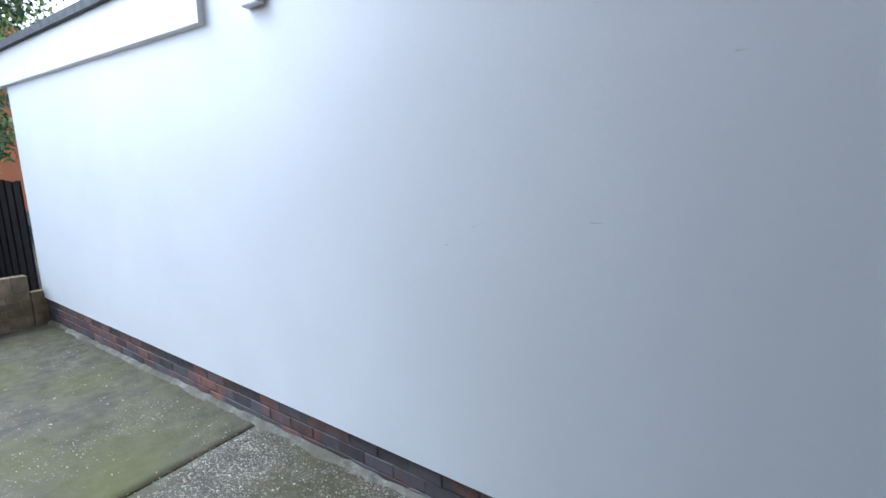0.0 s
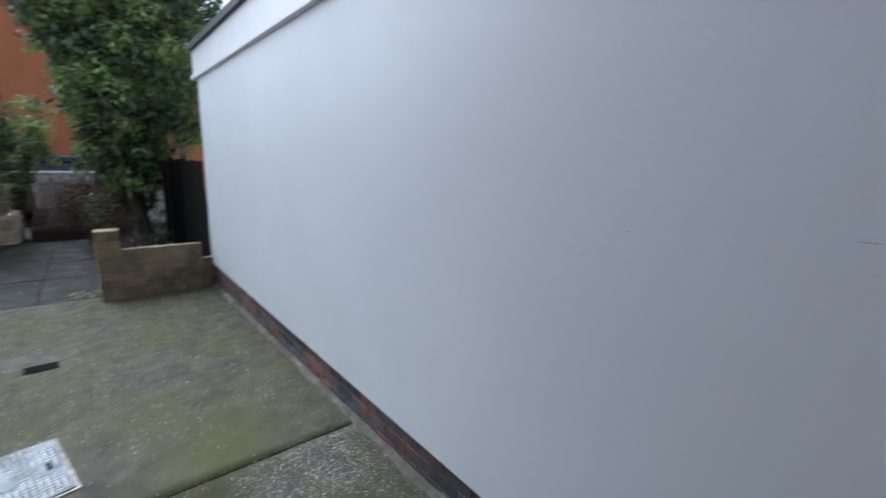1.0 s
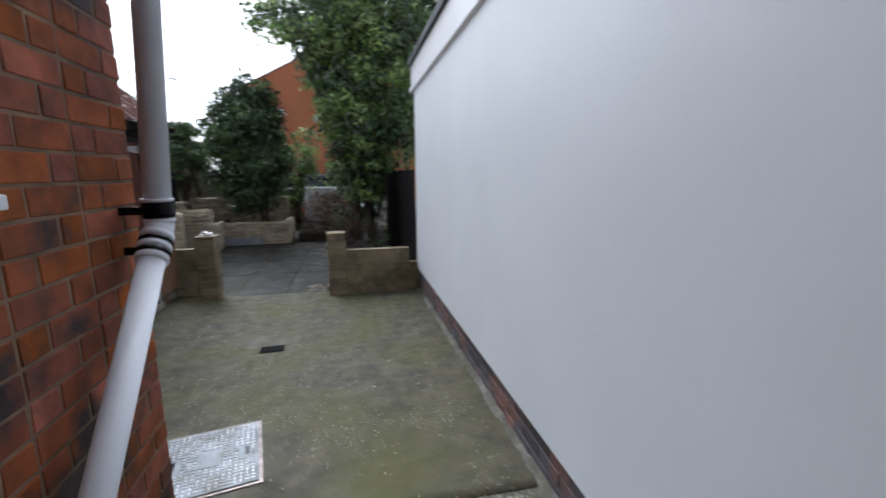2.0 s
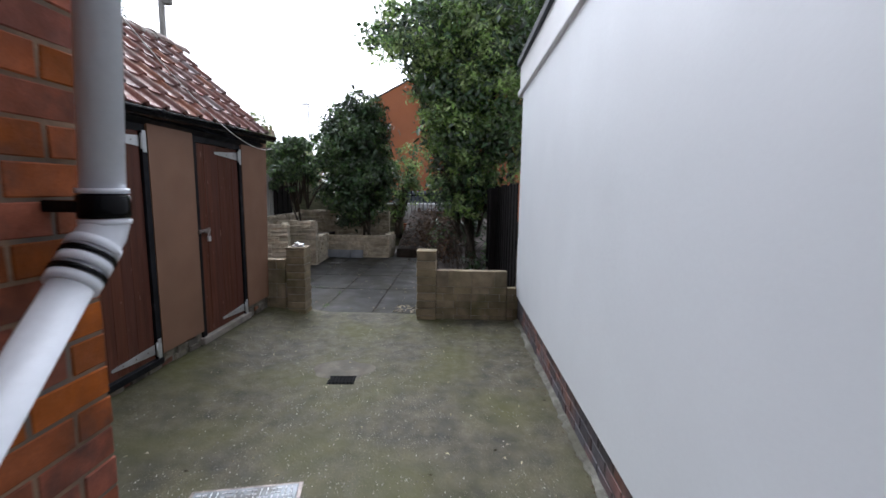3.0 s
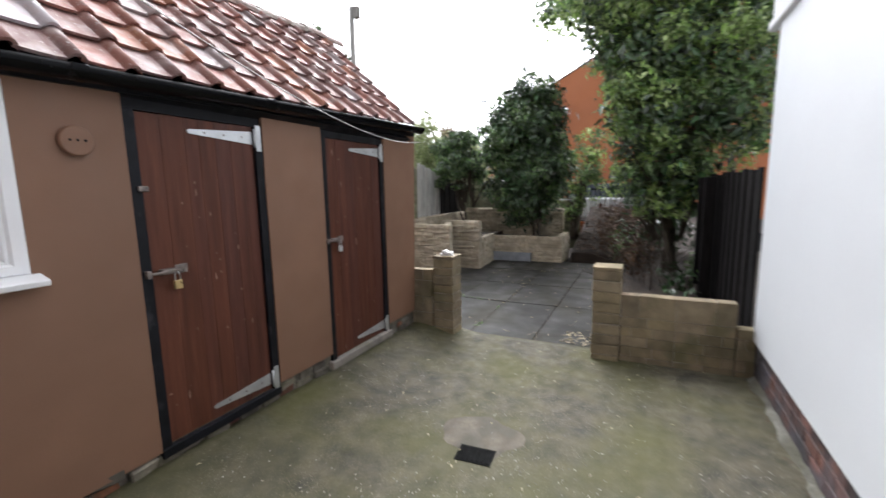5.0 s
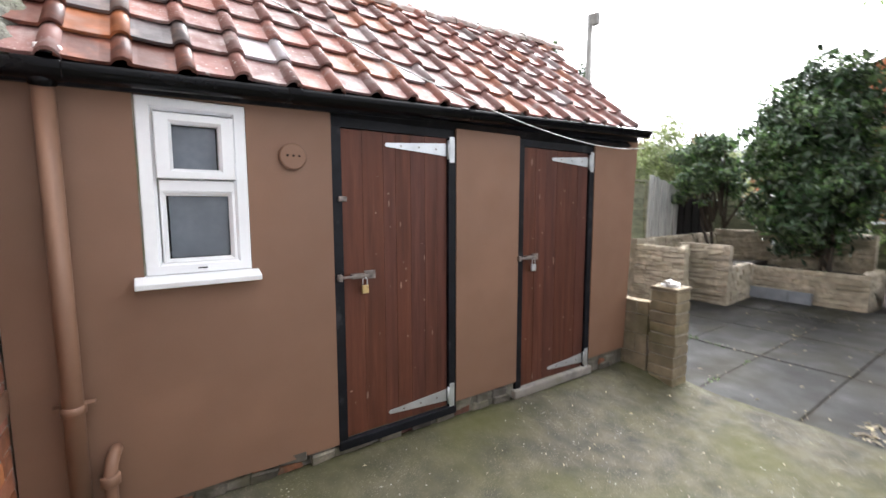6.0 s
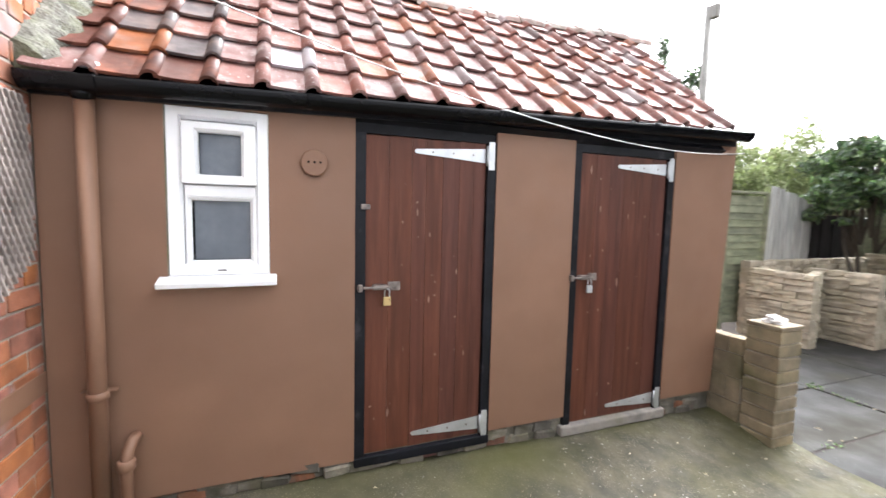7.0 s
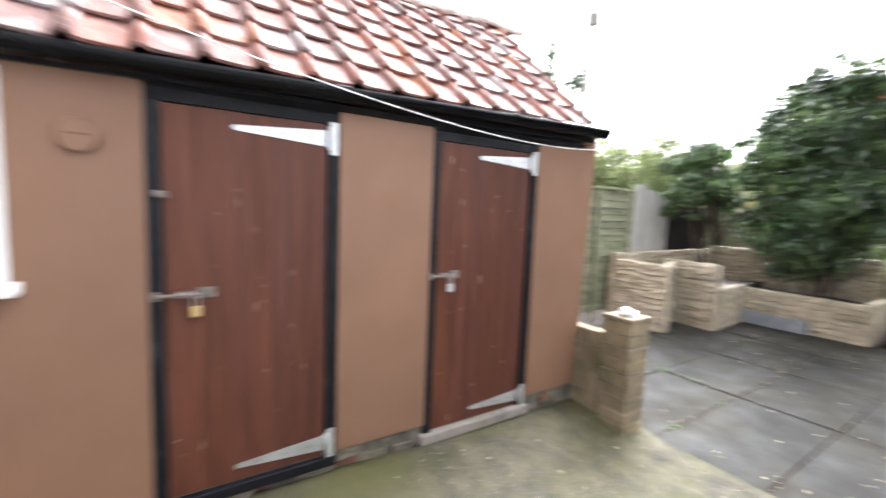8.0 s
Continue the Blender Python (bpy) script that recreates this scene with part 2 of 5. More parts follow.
def prism(bm, outline, axis, a, b, bevel=0.0):
    """An outline pushed along an axis from a to b. axis 'y': outline in (x, z); 'x': in (y, z); 'z': in (x, y)."""
    def at(p, d):
        return {"y": (p[0], d, p[1]), "x": (d, p[0], p[1]), "z": (p[0], p[1], d)}[axis]
    lo = [bm.verts.new(at(p, a)) for p in outline]
    hi = [bm.verts.new(at(p, b)) for p in outline]
    n = len(outline)
    new_faces = [bm.faces.new(lo[::-1]), bm.faces.new(hi)] + [bm.faces.new((lo[k], lo[(k + 1) % n], hi[(k + 1) % n], hi[k])) for k in range(n)]
    bmesh.ops.recalc_face_normals(bm, faces=new_faces)
    if bevel:
        bmesh.ops.bevel(bm, geom=list({e for f in new_faces for e in f.edges}), offset=bevel, segments=1, profile=0.5, affect="EDGES")
    return bm


def meshed(name, bm, material):
    bmesh.ops.recalc_face_normals(bm, faces=bm.faces)
    me = bpy.data.meshes.new(name)
    bm.to_mesh(me)
    bm.free()
    me.materials.append(material)
    return me


def part(name, bm, material, parent, label=""):
    ob = new(name, meshed(name, bm, material))
    ob.parent = parent
    return tagged(ob, label)


def thing(name, label, category, group="", kind="", bm=None, material=None):
    ob = new(name, meshed(name, bm, material) if bm else None)
    return tagged(ob, label, category, group, kind)


def shared(name, mesh, parent, m):
    """One more piece on a mesh that pieces share."""
    ob = new(name, mesh)
    ob.parent = parent
    ob.matrix_basis = m
    return ob


def rough_block(sx, sy, sz, amount, seed, bevel=0.006):
    """A block with slightly uneven corners and worn edges."""
    rnd = random.Random(seed)
    bm = boxed(-sx / 2, sx / 2, -sy / 2, sy / 2, -sz / 2, sz / 2)
    for v in bm.verts:
        v.co += Vector((rnd.uniform(-1, 1), rnd.uniform(-1, 1), rnd.uniform(-1, 1))) * amount
    bmesh.ops.bevel(bm, geom=list(bm.edges), offset=bevel, segments=1, profile=0.5, affect="EDGES")
    return bm


# ---- ground ----
bm = bmesh.new()
xs = [-300, -120, -60, -30, -20] + [-15 + 0.5 * i for i in range(41)] + [8, 15, 40, 120, 300]
ys = [-300, -120, -50, -20, -8] + [-5 + 0.5 * i for i in range(19)] + [6, 12, 40, 120, 300]
grid = [[bm.verts.new((x, y, -0.19)) for y in ys] for x in xs]
for i in range(len(xs) - 1):
    for j in range(len(ys) - 1):
        bm.faces.new((grid[i][j], grid[i + 1][j], grid[i + 1][j + 1], grid[i][j + 1]))
tagged(new("ground", meshed("ground", bm, M_SOIL)), "dark bare soil under and round the yard", "ground", kind="structure")

YARD_W, YARD_E = -6.46, 4.0


def slab(name, x0, x1, y0, y1, step, thick, material):
    bm = bmesh.new()
    nx, ny = max(1, round((x1 - x0) / step)), max(1, round((y1 - y0) / step))
    top = [[bm.verts.new((x0 + (x1 - x0) * i / nx, y0 + (y1 - y0) * j / ny, ground_z(x0 + (x1 - x0) * i / nx, y0 + (y1 - y0) * j / ny)
                          + 0.006 * noise.noise((i * 0.7, j * 0.7, 3.1)))) for j in range(ny + 1)] for i in range(nx + 1)]
    low = [[bm.verts.new((v.co.x, v.co.y, v.co.z - thick)) for v in row] for row in top]
    for i in range(nx):
        for j in range(ny):
            bm.faces.new((top[i][j], top[i + 1][j], top[i + 1][j + 1], top[i][j + 1])).smooth = True
            bm.faces.new((low[i][j], low[i][j + 1], low[i + 1][j + 1], low[i + 1][j]))
    for i in range(nx):
        bm.faces.new((top[i][0], low[i][0], low[i + 1][0], top[i + 1][0]))
        bm.faces.new((top[i][ny], top[i + 1][ny], low[i + 1][ny], low[i][ny]))
    for j in range(ny):
        bm.faces.new((top[0][j], top[0][j + 1], low[0][j + 1], low[0][j]))
        bm.faces.new((top[nx][j], low[nx][j], low[nx][j + 1], top[nx][j + 1]))
    return meshed(name, bm, material)


# two pours of concrete with a joint between them
pavement = tagged(new("pavement", slab("pavement", YARD_W, -1.881, -0.9, 2.47, 0.1, 0.12, M_CONCRETE)), "wet mossy concrete yard with exposed pebbles", "yard", kind="structure")
apron = new("concrete_slab", slab("concrete_slab", -1.87, YARD_E, -0.9, 2.47, 0.1, 0.12, M_CONCRETE_OLD))
apron.parent = pavement

# ---- white building to the north ----
WY = 2.41
# the unseen upper part east of the fascia is raised to darken the passage
wall_n = tagged(new("wall_north", meshed("wall_north", prism(bmesh.new(), [(-6.25, 0.305), (5.0, 0.305), (5.0, 10.5), (-2.09, 10.5), (-2.09, 3.26), (-6.25, 3.26)], "y", WY, WY + 0.3), M_WHITE_WALL)),
                "smooth white painted rendered wall of a building", "wall", kind="structure")
tagged(new("wall_north_end", meshed("wall_north_end", boxed(-6.25, -5.96, WY + 0.302, 8, 0.0, 3.26), M_WHITE_WALL)), "white rendered end wall", "wall", kind="structure")
roof_n = tagged(new("roof_north", meshed("roof_north", prism(bmesh.new(), [(WY - 0.05, 3.235), (WY - 0.05, 3.31), (WY + 0.1, 3.35), (8, 4.25), (8, 4.1), (WY + 0.1, 3.235)], "x", -6.5, -2.1), M_ROOF_FELT)), "dark grey felt roof edge", "roof", kind="structure")
trim_n = tagged(new("trim_fascia", meshed("trim_fascia", boxed(-6.46, -2.1, WY - 0.010, WY + 0.02, 2.938, 3.234, 0.003), M_WHITE_PVC)), "white painted fascia board under the roof edge", "fascia", kind="structure")
part("fascia_lip", prism(bmesh.new(), [(WY - 0.004, 2.85), (WY - 0.027, 2.853), (WY - 0.036, 2.862), (WY - 0.036, 2.918), (WY - 0.026, 2.926), (WY + 0.02, 2.933), (WY + 0.02, 2.85)], "x", -6.46, -2.1), M_WHITE_PVC, trim_n)
part("fascia_end", boxed(-2.098, -2.085, WY - 0.045, WY + 0.02, 2.85, 3.32, 0.004), M_WHITE_PVC, trim_n)
thing("wall_vent", "white plastic vent cover high on the white wall", "vent", bm=boxed(-1.62, -1.46, WY - 0.05, WY, 2.86, 3.02, 0.01), material=M_WHITE_PVC)
plinth = tagged(new("plinth", meshed("plinth", boxed(-6.25, 5.0, WY + 0.025, WY + 0.3, -0.15, 0.304), M_MORTAR_PLINTH)), "low dark red and black brick plinth", "plinth", kind="structure")

# ---- red brick house to the south ----
HX, HY = -1.855, 0.66
house = thing("brick_house", "tall old red brick house side with grey downpipe", "house")
# wall tops, out of view, are raised to 8.4 to shade the passage
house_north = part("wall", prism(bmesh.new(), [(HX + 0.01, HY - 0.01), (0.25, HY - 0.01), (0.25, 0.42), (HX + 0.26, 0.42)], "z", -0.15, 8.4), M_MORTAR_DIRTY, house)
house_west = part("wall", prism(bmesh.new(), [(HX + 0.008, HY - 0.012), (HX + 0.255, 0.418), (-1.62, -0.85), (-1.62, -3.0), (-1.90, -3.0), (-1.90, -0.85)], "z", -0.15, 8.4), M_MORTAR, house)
part("wall", boxed(1.45, 5.0, 0.42, HY - 0.01, -0.15, 8.4), M_BRICK, house)
part("wall", boxed(0.25, 1.45, 0.42, HY - 0.01, 2.45, 8.4), M_BRICK, house)
part("wall", boxed(-1.9, 5.0, -3.25, -3.002, -0.15, 8.4), M_BRICK, house)
part("wall", boxed(5.002, 5.25, -3.25, HY, -0.15, 8.4), M_BRICK, house)
part("roof", prism(bmesh.new(), [(0.75, 8.4), (-1.3, 10.0), (-3.35, 8.4)], "x", -2.0, 5.3), M_TILE, house)
part("door_step", boxed(0.25, 1.45, 0.3, 0.7, -0.15, 0.16, 0.01), M_CONCRETE, house)
tagged(new("floor", meshed("floor", boxed(-1.6, 5.0, -3.0, 0.41, 0.0, 0.12), M_CONCRETE)), "plain floor inside the house", "floor", kind="structure")
# added out of view: blocks sky and bounce light at the passage's east end
tagged(new("wall_east", meshed("wall_east", boxed(1.47, 1.72, 0.66, 2.40, -0.15, 8.0), M_MORTAR_PLINTH)), "unseen dark wall added to shade the east end of the passage", "wall", kind="structure")

# ---- outbuilding ----
SY, SX0, SX1 = -0.85, -1.91, -6.2
shed = thing("outbuilding", "brown rendered outbuilding with red pantile roof and two plank doors", "outbuilding")


def eave_z(x):
    return 2.214 + 0.030 * (-3.4 - x)


def wall_piece(x0, x1, z0, z1, lean0=0.0, lean1=0.0):
    return prism(bmesh.new(), [(x0, z0), (x1, z0), (x1 + lean1, z1), (x0 + lean0, z1)], "y", SY - 0.2, SY)


part("wall", wall_piece(-2.386, SX0, 0.22, 2.155), M_RENDER_BROWN, shed)
part("wall", wall_piece(-2.84, -2.386, 2.122, 2.17), M_RENDER_BROWN, shed)
part("wall", wall_piece(-2.84, -2.386, 0.22, 1.30), M_RENDER_BROWN, shed)
part("wall", wall_piece(-3.275, -2.84, 0.21, 2.185), M_RENDER_BROWN, shed)
part("wall", wall_piece(-4.725, -4.14, 0.245, 2.215), M_RENDER_BROWN, shed)
part("wall", wall_piece(-6.17, -5.63, 0.245, 2.26, -0.10, 0), M_RENDER_BROWN, shed)
part("wall", boxed(-6.2, -6.0, -3.0, SY - 0.202, 0.0, 2.25), M_RENDER_BROWN, shed)
part("wall", boxed(-6.2, -1.92, -3.2, -3.002, 0.0, 2.25), M_RENDER_BROWN, shed)
M_FOOTING = mat("crumbling_grey_mortar", (0.17, 0.155, 0.125), 0.95, 0.45, 9, 70, 0.9, stain=(0.075, 0.07, 0.05), stain_scale=5, bump_dist=0.012)
part("footing", boxed(-6.19, SX0, SY - 0.19, SY - 0.03, 0.0, 0.235), M_FOOTING, shed)
for x0, x1 in ((-4.14, -3.275), (-5.63, -4.725)):
    z1 = 2.17 if x0 > -5 else 2.225
    part("lintel", boxed(x0, x1, SY - 0.2, SY - 0.02, 2.075, z1), M_BLACK_WOOD, shed)
    part("jamb", boxed(x1 - 0.06, x1, SY - 0.16, SY - 0.006, 0.17, 2.074, 0.003), M_BLACK_WOOD, shed)
    part("jamb", boxed(x0, x0 + 0.06, SY - 0.16, SY - 0.006, 0.17, 2.074, 0.003), M_BLACK_WOOD, shed)
part("fascia", prism(bmesh.new(), [(SX0, eave_z(SX0) - 0.06), (-6.22, eave_z(-6.22) - 0.085), (-6.22, eave_z(-6.22) + 0.01), (SX0, eave_z(SX0) + 0.01)], "y", SY + 0.002, SY + 0.03), M_BLACK_WOOD, shed)
part("soffit", prism(bmesh.new(), [(SX0 - 0.002, eave_z(SX0) - 0.03), (-6.22, eave_z(-6.22) - 0.03), (-6.22, eave_z(-6.22) - 0.012), (SX0 - 0.002, eave_z(SX0) - 0.012)], "y", SY + 0.031, -0.78), M_BLACK_WOOD, shed)

M_PLINTH = mat("blue_black_and_red_plinth_brick", (0.20, 0.085, 0.062), 0.7, 0.35, 7, 120, 0.5, per=0.45, stain=(0.070, 0.064, 0.076), stain_scale=2.9, stain_lo=0.36, stain_hi=0.52)

# roof: boarding, then one pantile after another
EY, RY, RZ, GAUGE_ROWS, COVER = -0.785, -1.90, 3.31, 7, 0.226
roof = part("roof", prism(bmesh.new(), [(EY - 0.02, 2.17), (RY, RZ - 0.13), (-3.1, 2.2), (-3.1, 2.1), (RY, RZ - 0.26), (EY - 0.1, 2.12)], "x", -6.09, SX0 - 0.01), M_BLACK_WOOD, shed, "steep red clay pantile roof, wet and weathered")


def pantile(seed):
    rnd = random.Random(seed)
    prof = [(-0.125, 0.005), (-0.09, 0.001), (-0.04, 0.0), (0.01, 0.0), (0.047, 0.004), (0.055, 0.018), (0.068, 0.031), (0.088, 0.037), (0.107, 0.031), (0.119, 0.017), (0.124, 0.0)]
    bm = bmesh.new()
    length, thick = 0.275, 0.015
    grid = []
    for k, s in enumerate((0.0, length)):
        lift = (0.029 if k == 0 else 0.0) + rnd.uniform(-0.003, 0.003)
        grid.append(([bm.verts.new((u, s, h + lift + thick)) for u, h in prof], [bm.verts.new((u, s, h + lift)) for u, h in prof]))
    n = len(prof)
    for (ta, la), (tb, lb) in zip(grid, grid[1:]):
        for i in range(n - 1):
            bm.faces.new((ta[i], ta[i + 1], tb[i + 1], tb[i])).smooth = i > 3
            bm.faces.new((la[i], lb[i], lb[i + 1], la[i + 1])).smooth = True
        bm.faces.new((ta[0], tb[0], lb[0], la[0]))
        bm.faces.new((ta[-1], la[-1], lb[-1], tb[-1]))
    t0, l0 = grid[0]
    for i in range(n - 1):
        bm.faces.new((t0[i], l0[i], l0[i + 1], t0[i + 1]))
    return meshed("tile", bm, M_TILE)


TILES = [pantile(k) for k in range(4)]
M_TILE_GREY = mat("blue_grey_pantile", (0.095, 0.075, 0.075), 0.45, 0.35, 6, 70, 0.35, stain=(0.14, 0.10, 0.09), stain_scale=8, spec=0.4)
M_TILE_BROWN = mat("dark_red_pantile", (0.115, 0.042, 0.030), 0.42, 0.35, 6, 70, 0.35, stain=(0.21, 0.075, 0.045), stain_scale=7, spec=0.4)
M_TILE_ORANGE = mat("bright_orange_pantile", (0.29, 0.095, 0.034), 0.5, 0.3, 6, 70, 0.3, stain=(0.19, 0.09, 0.06), stain_scale=9, spec=0.35)
M_TILE_WHITE = mat("limewashed_pantile", (0.42, 0.38, 0.40), 0.5, 0.2, 7, 70, 0.3, stain=(0.34, 0.26, 0.25), stain_scale=9)
GREY, BROWN, ORANGE, WHITE = [[k.copy() for k in TILES] for _ in range(4)]
for kinds, m in ((GREY, M_TILE_GREY), (BROWN, M_TILE_BROWN), (ORANGE, M_TILE_ORANGE), (WHITE, M_TILE_WHITE)):
    for k in kinds:
        k.materials[0] = m
# column and row of each odd tile, counted from the house and the eave
ODD = {(-5, 0): BROWN, (-4, 0): BROWN, (-6, 1): BROWN, (-5, 1): ORANGE, (-4, 1): GREY, (-2, 1): WHITE, (-5, 2): GREY, (-6, 2): BROWN, (-4, 3): GREY, (-5, 3): BROWN}
rnd = random.Random(5)
for col in range(-6, 12):
    x = -3.5 - col * COVER + 0.088
    lo = Vector((x, EY + 0.045, eave_z(x) - 0.012))
    hi = Vector((x, RY, RZ + 0.026 * (-4.2 - x)))
    up = (hi - lo).normalized()
    gauge = (hi - lo).length / GAUGE_ROWS
    side = Vector((-1, 0, -0.026)).normalized()
    nrm = side.cross(up).normalized()
    if nrm.z < 0:
        nrm = -nrm
    # roll lies on the west side of each tile
    basis = Matrix((side, up, nrm)).transposed().to_4x4()
    for row in range(GAUGE_ROWS):
        p = lo + up * (gauge * row) + up * rnd.uniform(-0.006, 0.006)
        shared("tile", ODD.get((col, row), TILES)[rnd.randrange(4)], roof, Matrix.Translation(p) @ basis @ pose(0, 0, 0, 0, rnd.uniform(-0.8, 0.8), rnd.uniform(-0.9, 0.9)))
part("lime_patch", boxed(-2.185, -2.10, -0.79, -0.735, 2.222, 2.245, 0.008), M_RAG, roof, "splash of white paint on an eave tile")
M_RIDGE = mat("lichened_ridge_tile", (0.24, 0.155, 0.125), 0.75, 0.35, 9, 70, 0.5, per=0.22, stain=(0.33, 0.30, 0.27), stain_scale=6, stain_lo=0.5, stain_hi=0.62)
x = SX0 - 0.2
while x > -6.0:
    length = 0.30 + rnd.uniform(-0.01, 0.02)
    bm = bmesh.new()
    arc = [(0.13 * math.cos(a), 0.095 * math.sin(a)) for a in [math.pi * k / 8 for k in range(9)]] + [(0.112 * math.cos(a), 0.078 * math.sin(a)) for a in [math.pi * k / 8 for k in range(8, -1, -1)]]
    prism(bm, arc, "x", -length / 2, length / 2)
    rt = part("ridge_tile", bm, M_RIDGE, roof)
    rt.matrix_basis = pose(x - length / 2, RY + rnd.uniform(-0.01, 0.01), RZ - 0.045 + 0.026 * (-4.2 - x) + rnd.choice((-0.012, 0.0, 0.022)) + rnd.uniform(-0.006, 0.006), 0, rnd.uniform(-1.5, 1.5), rnd.uniform(-1.5, 1.5))
    x -= length * 0.97
part("ridge_mortar", prism(bmesh.new(), [(RY - 0.09, RZ - 0.16), (RY + 0.09, RZ - 0.16), (RY + 0.08, RZ - 0.05), (RY + 0.04, RZ - 0.02), (RY - 0.04, RZ - 0.02), (RY - 0.08, RZ - 0.05)], "x", -5.98, SX0 - 0.05), M_RIDGE, roof)
# sloping mortar fillet where the roof meets the house
M_FLASHING = mat("grey_green_lichened_mortar", (0.155, 0.152, 0.125), 0.97, 0.45, 14, 70, 1.0, stain=(0.085, 0.09, 0.05), stain_scale=8, bump_dist=0.02, fleck=(0.26, 0.26, 0.23), fleck_scale=26, fleck_size=0.22)
bm = bmesh.new()
prev = None
for k in range(49):
    s = k / 48
    y, z = EY + 0.035 + (RY - EY - 0.035) * s, 2.19 + (RZ - 2.16) * s
    w = 0.105 + 0.05 * noise.noise((k * 0.35, 0, 0)) + 0.03 * noise.noise((k * 1.3, 4, 0))
    hgt = 0.115 + 0.04 * noise.noise((k * 0.4, 2, 0))
    lump = [0.016 * noise.noise((k * 0.8, 7 + j, 0)) for j in range(4)]
    ring = [bm.verts.new(p) for p in ((-1.89, y, z - 0.03), (-1.89, y, z + hgt + lump[0]), (-1.93 - w * 0.15, y, z + hgt * 0.8 + lump[1]), (-1.93 - w * 0.6, y, z + hgt * 0.45 + lump[2]), (-1.93 - w, y, z + 0.016 + lump[3] * 0.6), (-1.93 - w, y, z - 0.03))]
    if prev:
        for i in range(6):
            bm.faces.new((prev[i], prev[(i + 1) % 6], ring[(i + 1) % 6], ring[i]))
    else:
        bm.faces.new(ring)
    prev = ring
bm.faces.new(prev[::-1])
part("flashing", bm, M_FLASHING, roof, "crumbling lichened cement fillet")

# gutter
bm = bmesh.new()
prev = None
for k in range(2):
    x = (-1.925, -6.235)[k]
    z = eave_z(x)
    outer = [(0.056 * math.cos(a), 0.062 * math.sin(a)) for a in [math.pi + math.pi * i / 12 for i in range(13)]]
    inner = [(0.049 * math.cos(a), 0.055 * math.sin(a)) for a in [2 * math.pi - math.pi * i / 12 for i in range(13)]]
    ring = [bm.verts.new((x, -0.752 + u, z + h)) for u, h in outer + inner]
    if prev:
        n = len(ring)
        for i in range(n):
            bm.faces.new((prev[i], prev[(i + 1) % n], ring[(i + 1) % n], ring[i])).smooth = True
    prev = ring
gutter = part("gutter", bm, M_BLACK_PVC, shed, "black plastic half-round gutter")
for x in (-1.93, -6.232):
    part("gutter_stop", prism(bmesh.new(), [(-0.752 + 0.059 * math.cos(a), eave_z(x) + 0.003 + 0.067 * math.sin(a)) for a in [math.pi + math.pi * i / 12 for i in range(13)]], "x", x - 0.012, x + 0.012), M_BLACK_PVC, gutter)
for x in (-2.112, -3.05, -4.1, -5.25):
    wide = 0.07 if x == -2.112 else 0.035
    bm = prism(bmesh.new(), [(-0.752 + 0.061 * math.cos(a), eave_z(x) + 0.004 + 0.069 * math.sin(a)) for a in [math.pi + math.pi * i / 12 for i in range(13)]], "x", x - wide, x + wide, 0.004)
    part("gutter_bracket", bm, M_BLACK_PVC, gutter)
part("gutter_outlet", tube(bmesh.new(), [(-2.112, -0.765, 2.14), (-2.112, -0.772, 2.128), (-2.112, -0.785, 2.115), (-2.112, -0.79, 2.10)], [0.047, 0.047, 0.045, 0.043], 18), M_BLACK_PVC, gutter)
pipe = part("downpipe", tube(bmesh.new(), [(-2.112, -0.79, 2.118), (-2.112, -0.79, 0.14)], 0.037, 18), M_RENDER_BROWN, shed, "brown painted downpipe")
part("collar", tube(bmesh.new(), [(-2.112, -0.79, 0.765), (-2.112, -0.79, 0.77), (-2.112, -0.79, 0.80), (-2.112, -0.79, 0.805)], [0.038, 0.044, 0.044, 0.038], 18), M_RENDER_BROWN, pipe)
part("clip", boxed(-2.182, -2.042, -0.845, -0.80, 0.79, 0.80, 0.003), M_RENDER_BROWN, pipe)
stub = part("waste_pipe", tube(bmesh.new(), [(-2.212, -0.775, 0.14), (-2.212, -0.775, 0.46), (-2.217, -0.785, 0.50), (-2.227, -0.81, 0.535), (-2.237, -0.86, 0.545)], 0.026, 14), M_RENDER_BROWN, shed, "short brown painted waste pipe with an elbow")
part("collar", tube(bmesh.new(), [(-2.212, -0.775, 0.42), (-2.212, -0.775, 0.425), (-2.212, -0.775, 0.465), (-2.212, -0.775, 0.47)], [0.031, 0.038, 0.038, 0.031], 14), M_RENDER_BROWN, stub)

# round air vent
bm = tube(bmesh.new(), [(-3.06, SY - 0.01, 1.89), (-3.06, SY + 0.024, 1.89), (-3.06, SY + 0.030, 1.89)], [0.069, 0.069, 0.062], 28)
vent = part("air_vent", bm, M_RENDER_BROWN, shed, "round brown painted vent cap")
for dx in (-0.03, 0.0, 0.03):
    part("vent_hole", tube(bmesh.new(), [(-3.06 + dx, SY + 0.02, 1.893), (-3.06 + dx, SY + 0.0325, 1.893)], 0.0055, 8), M_BLACK_PVC, vent)

# window
win = part("window", boxed(-2.838, -2.394, SY - 0.10, SY - 0.06, 1.315, 2.118), M_WHITE_PVC, shed, "white plastic window with two small frosted panes")
WF = SY + 0.004


def bar(x0, x1, z0, z1, y1=WF, y0=SY - 0.06, name="window_frame", bevel=0.0):
    part(name, boxed(x0, x1, y0, y1, z0, z1, bevel), M_WHITE_PVC, win)


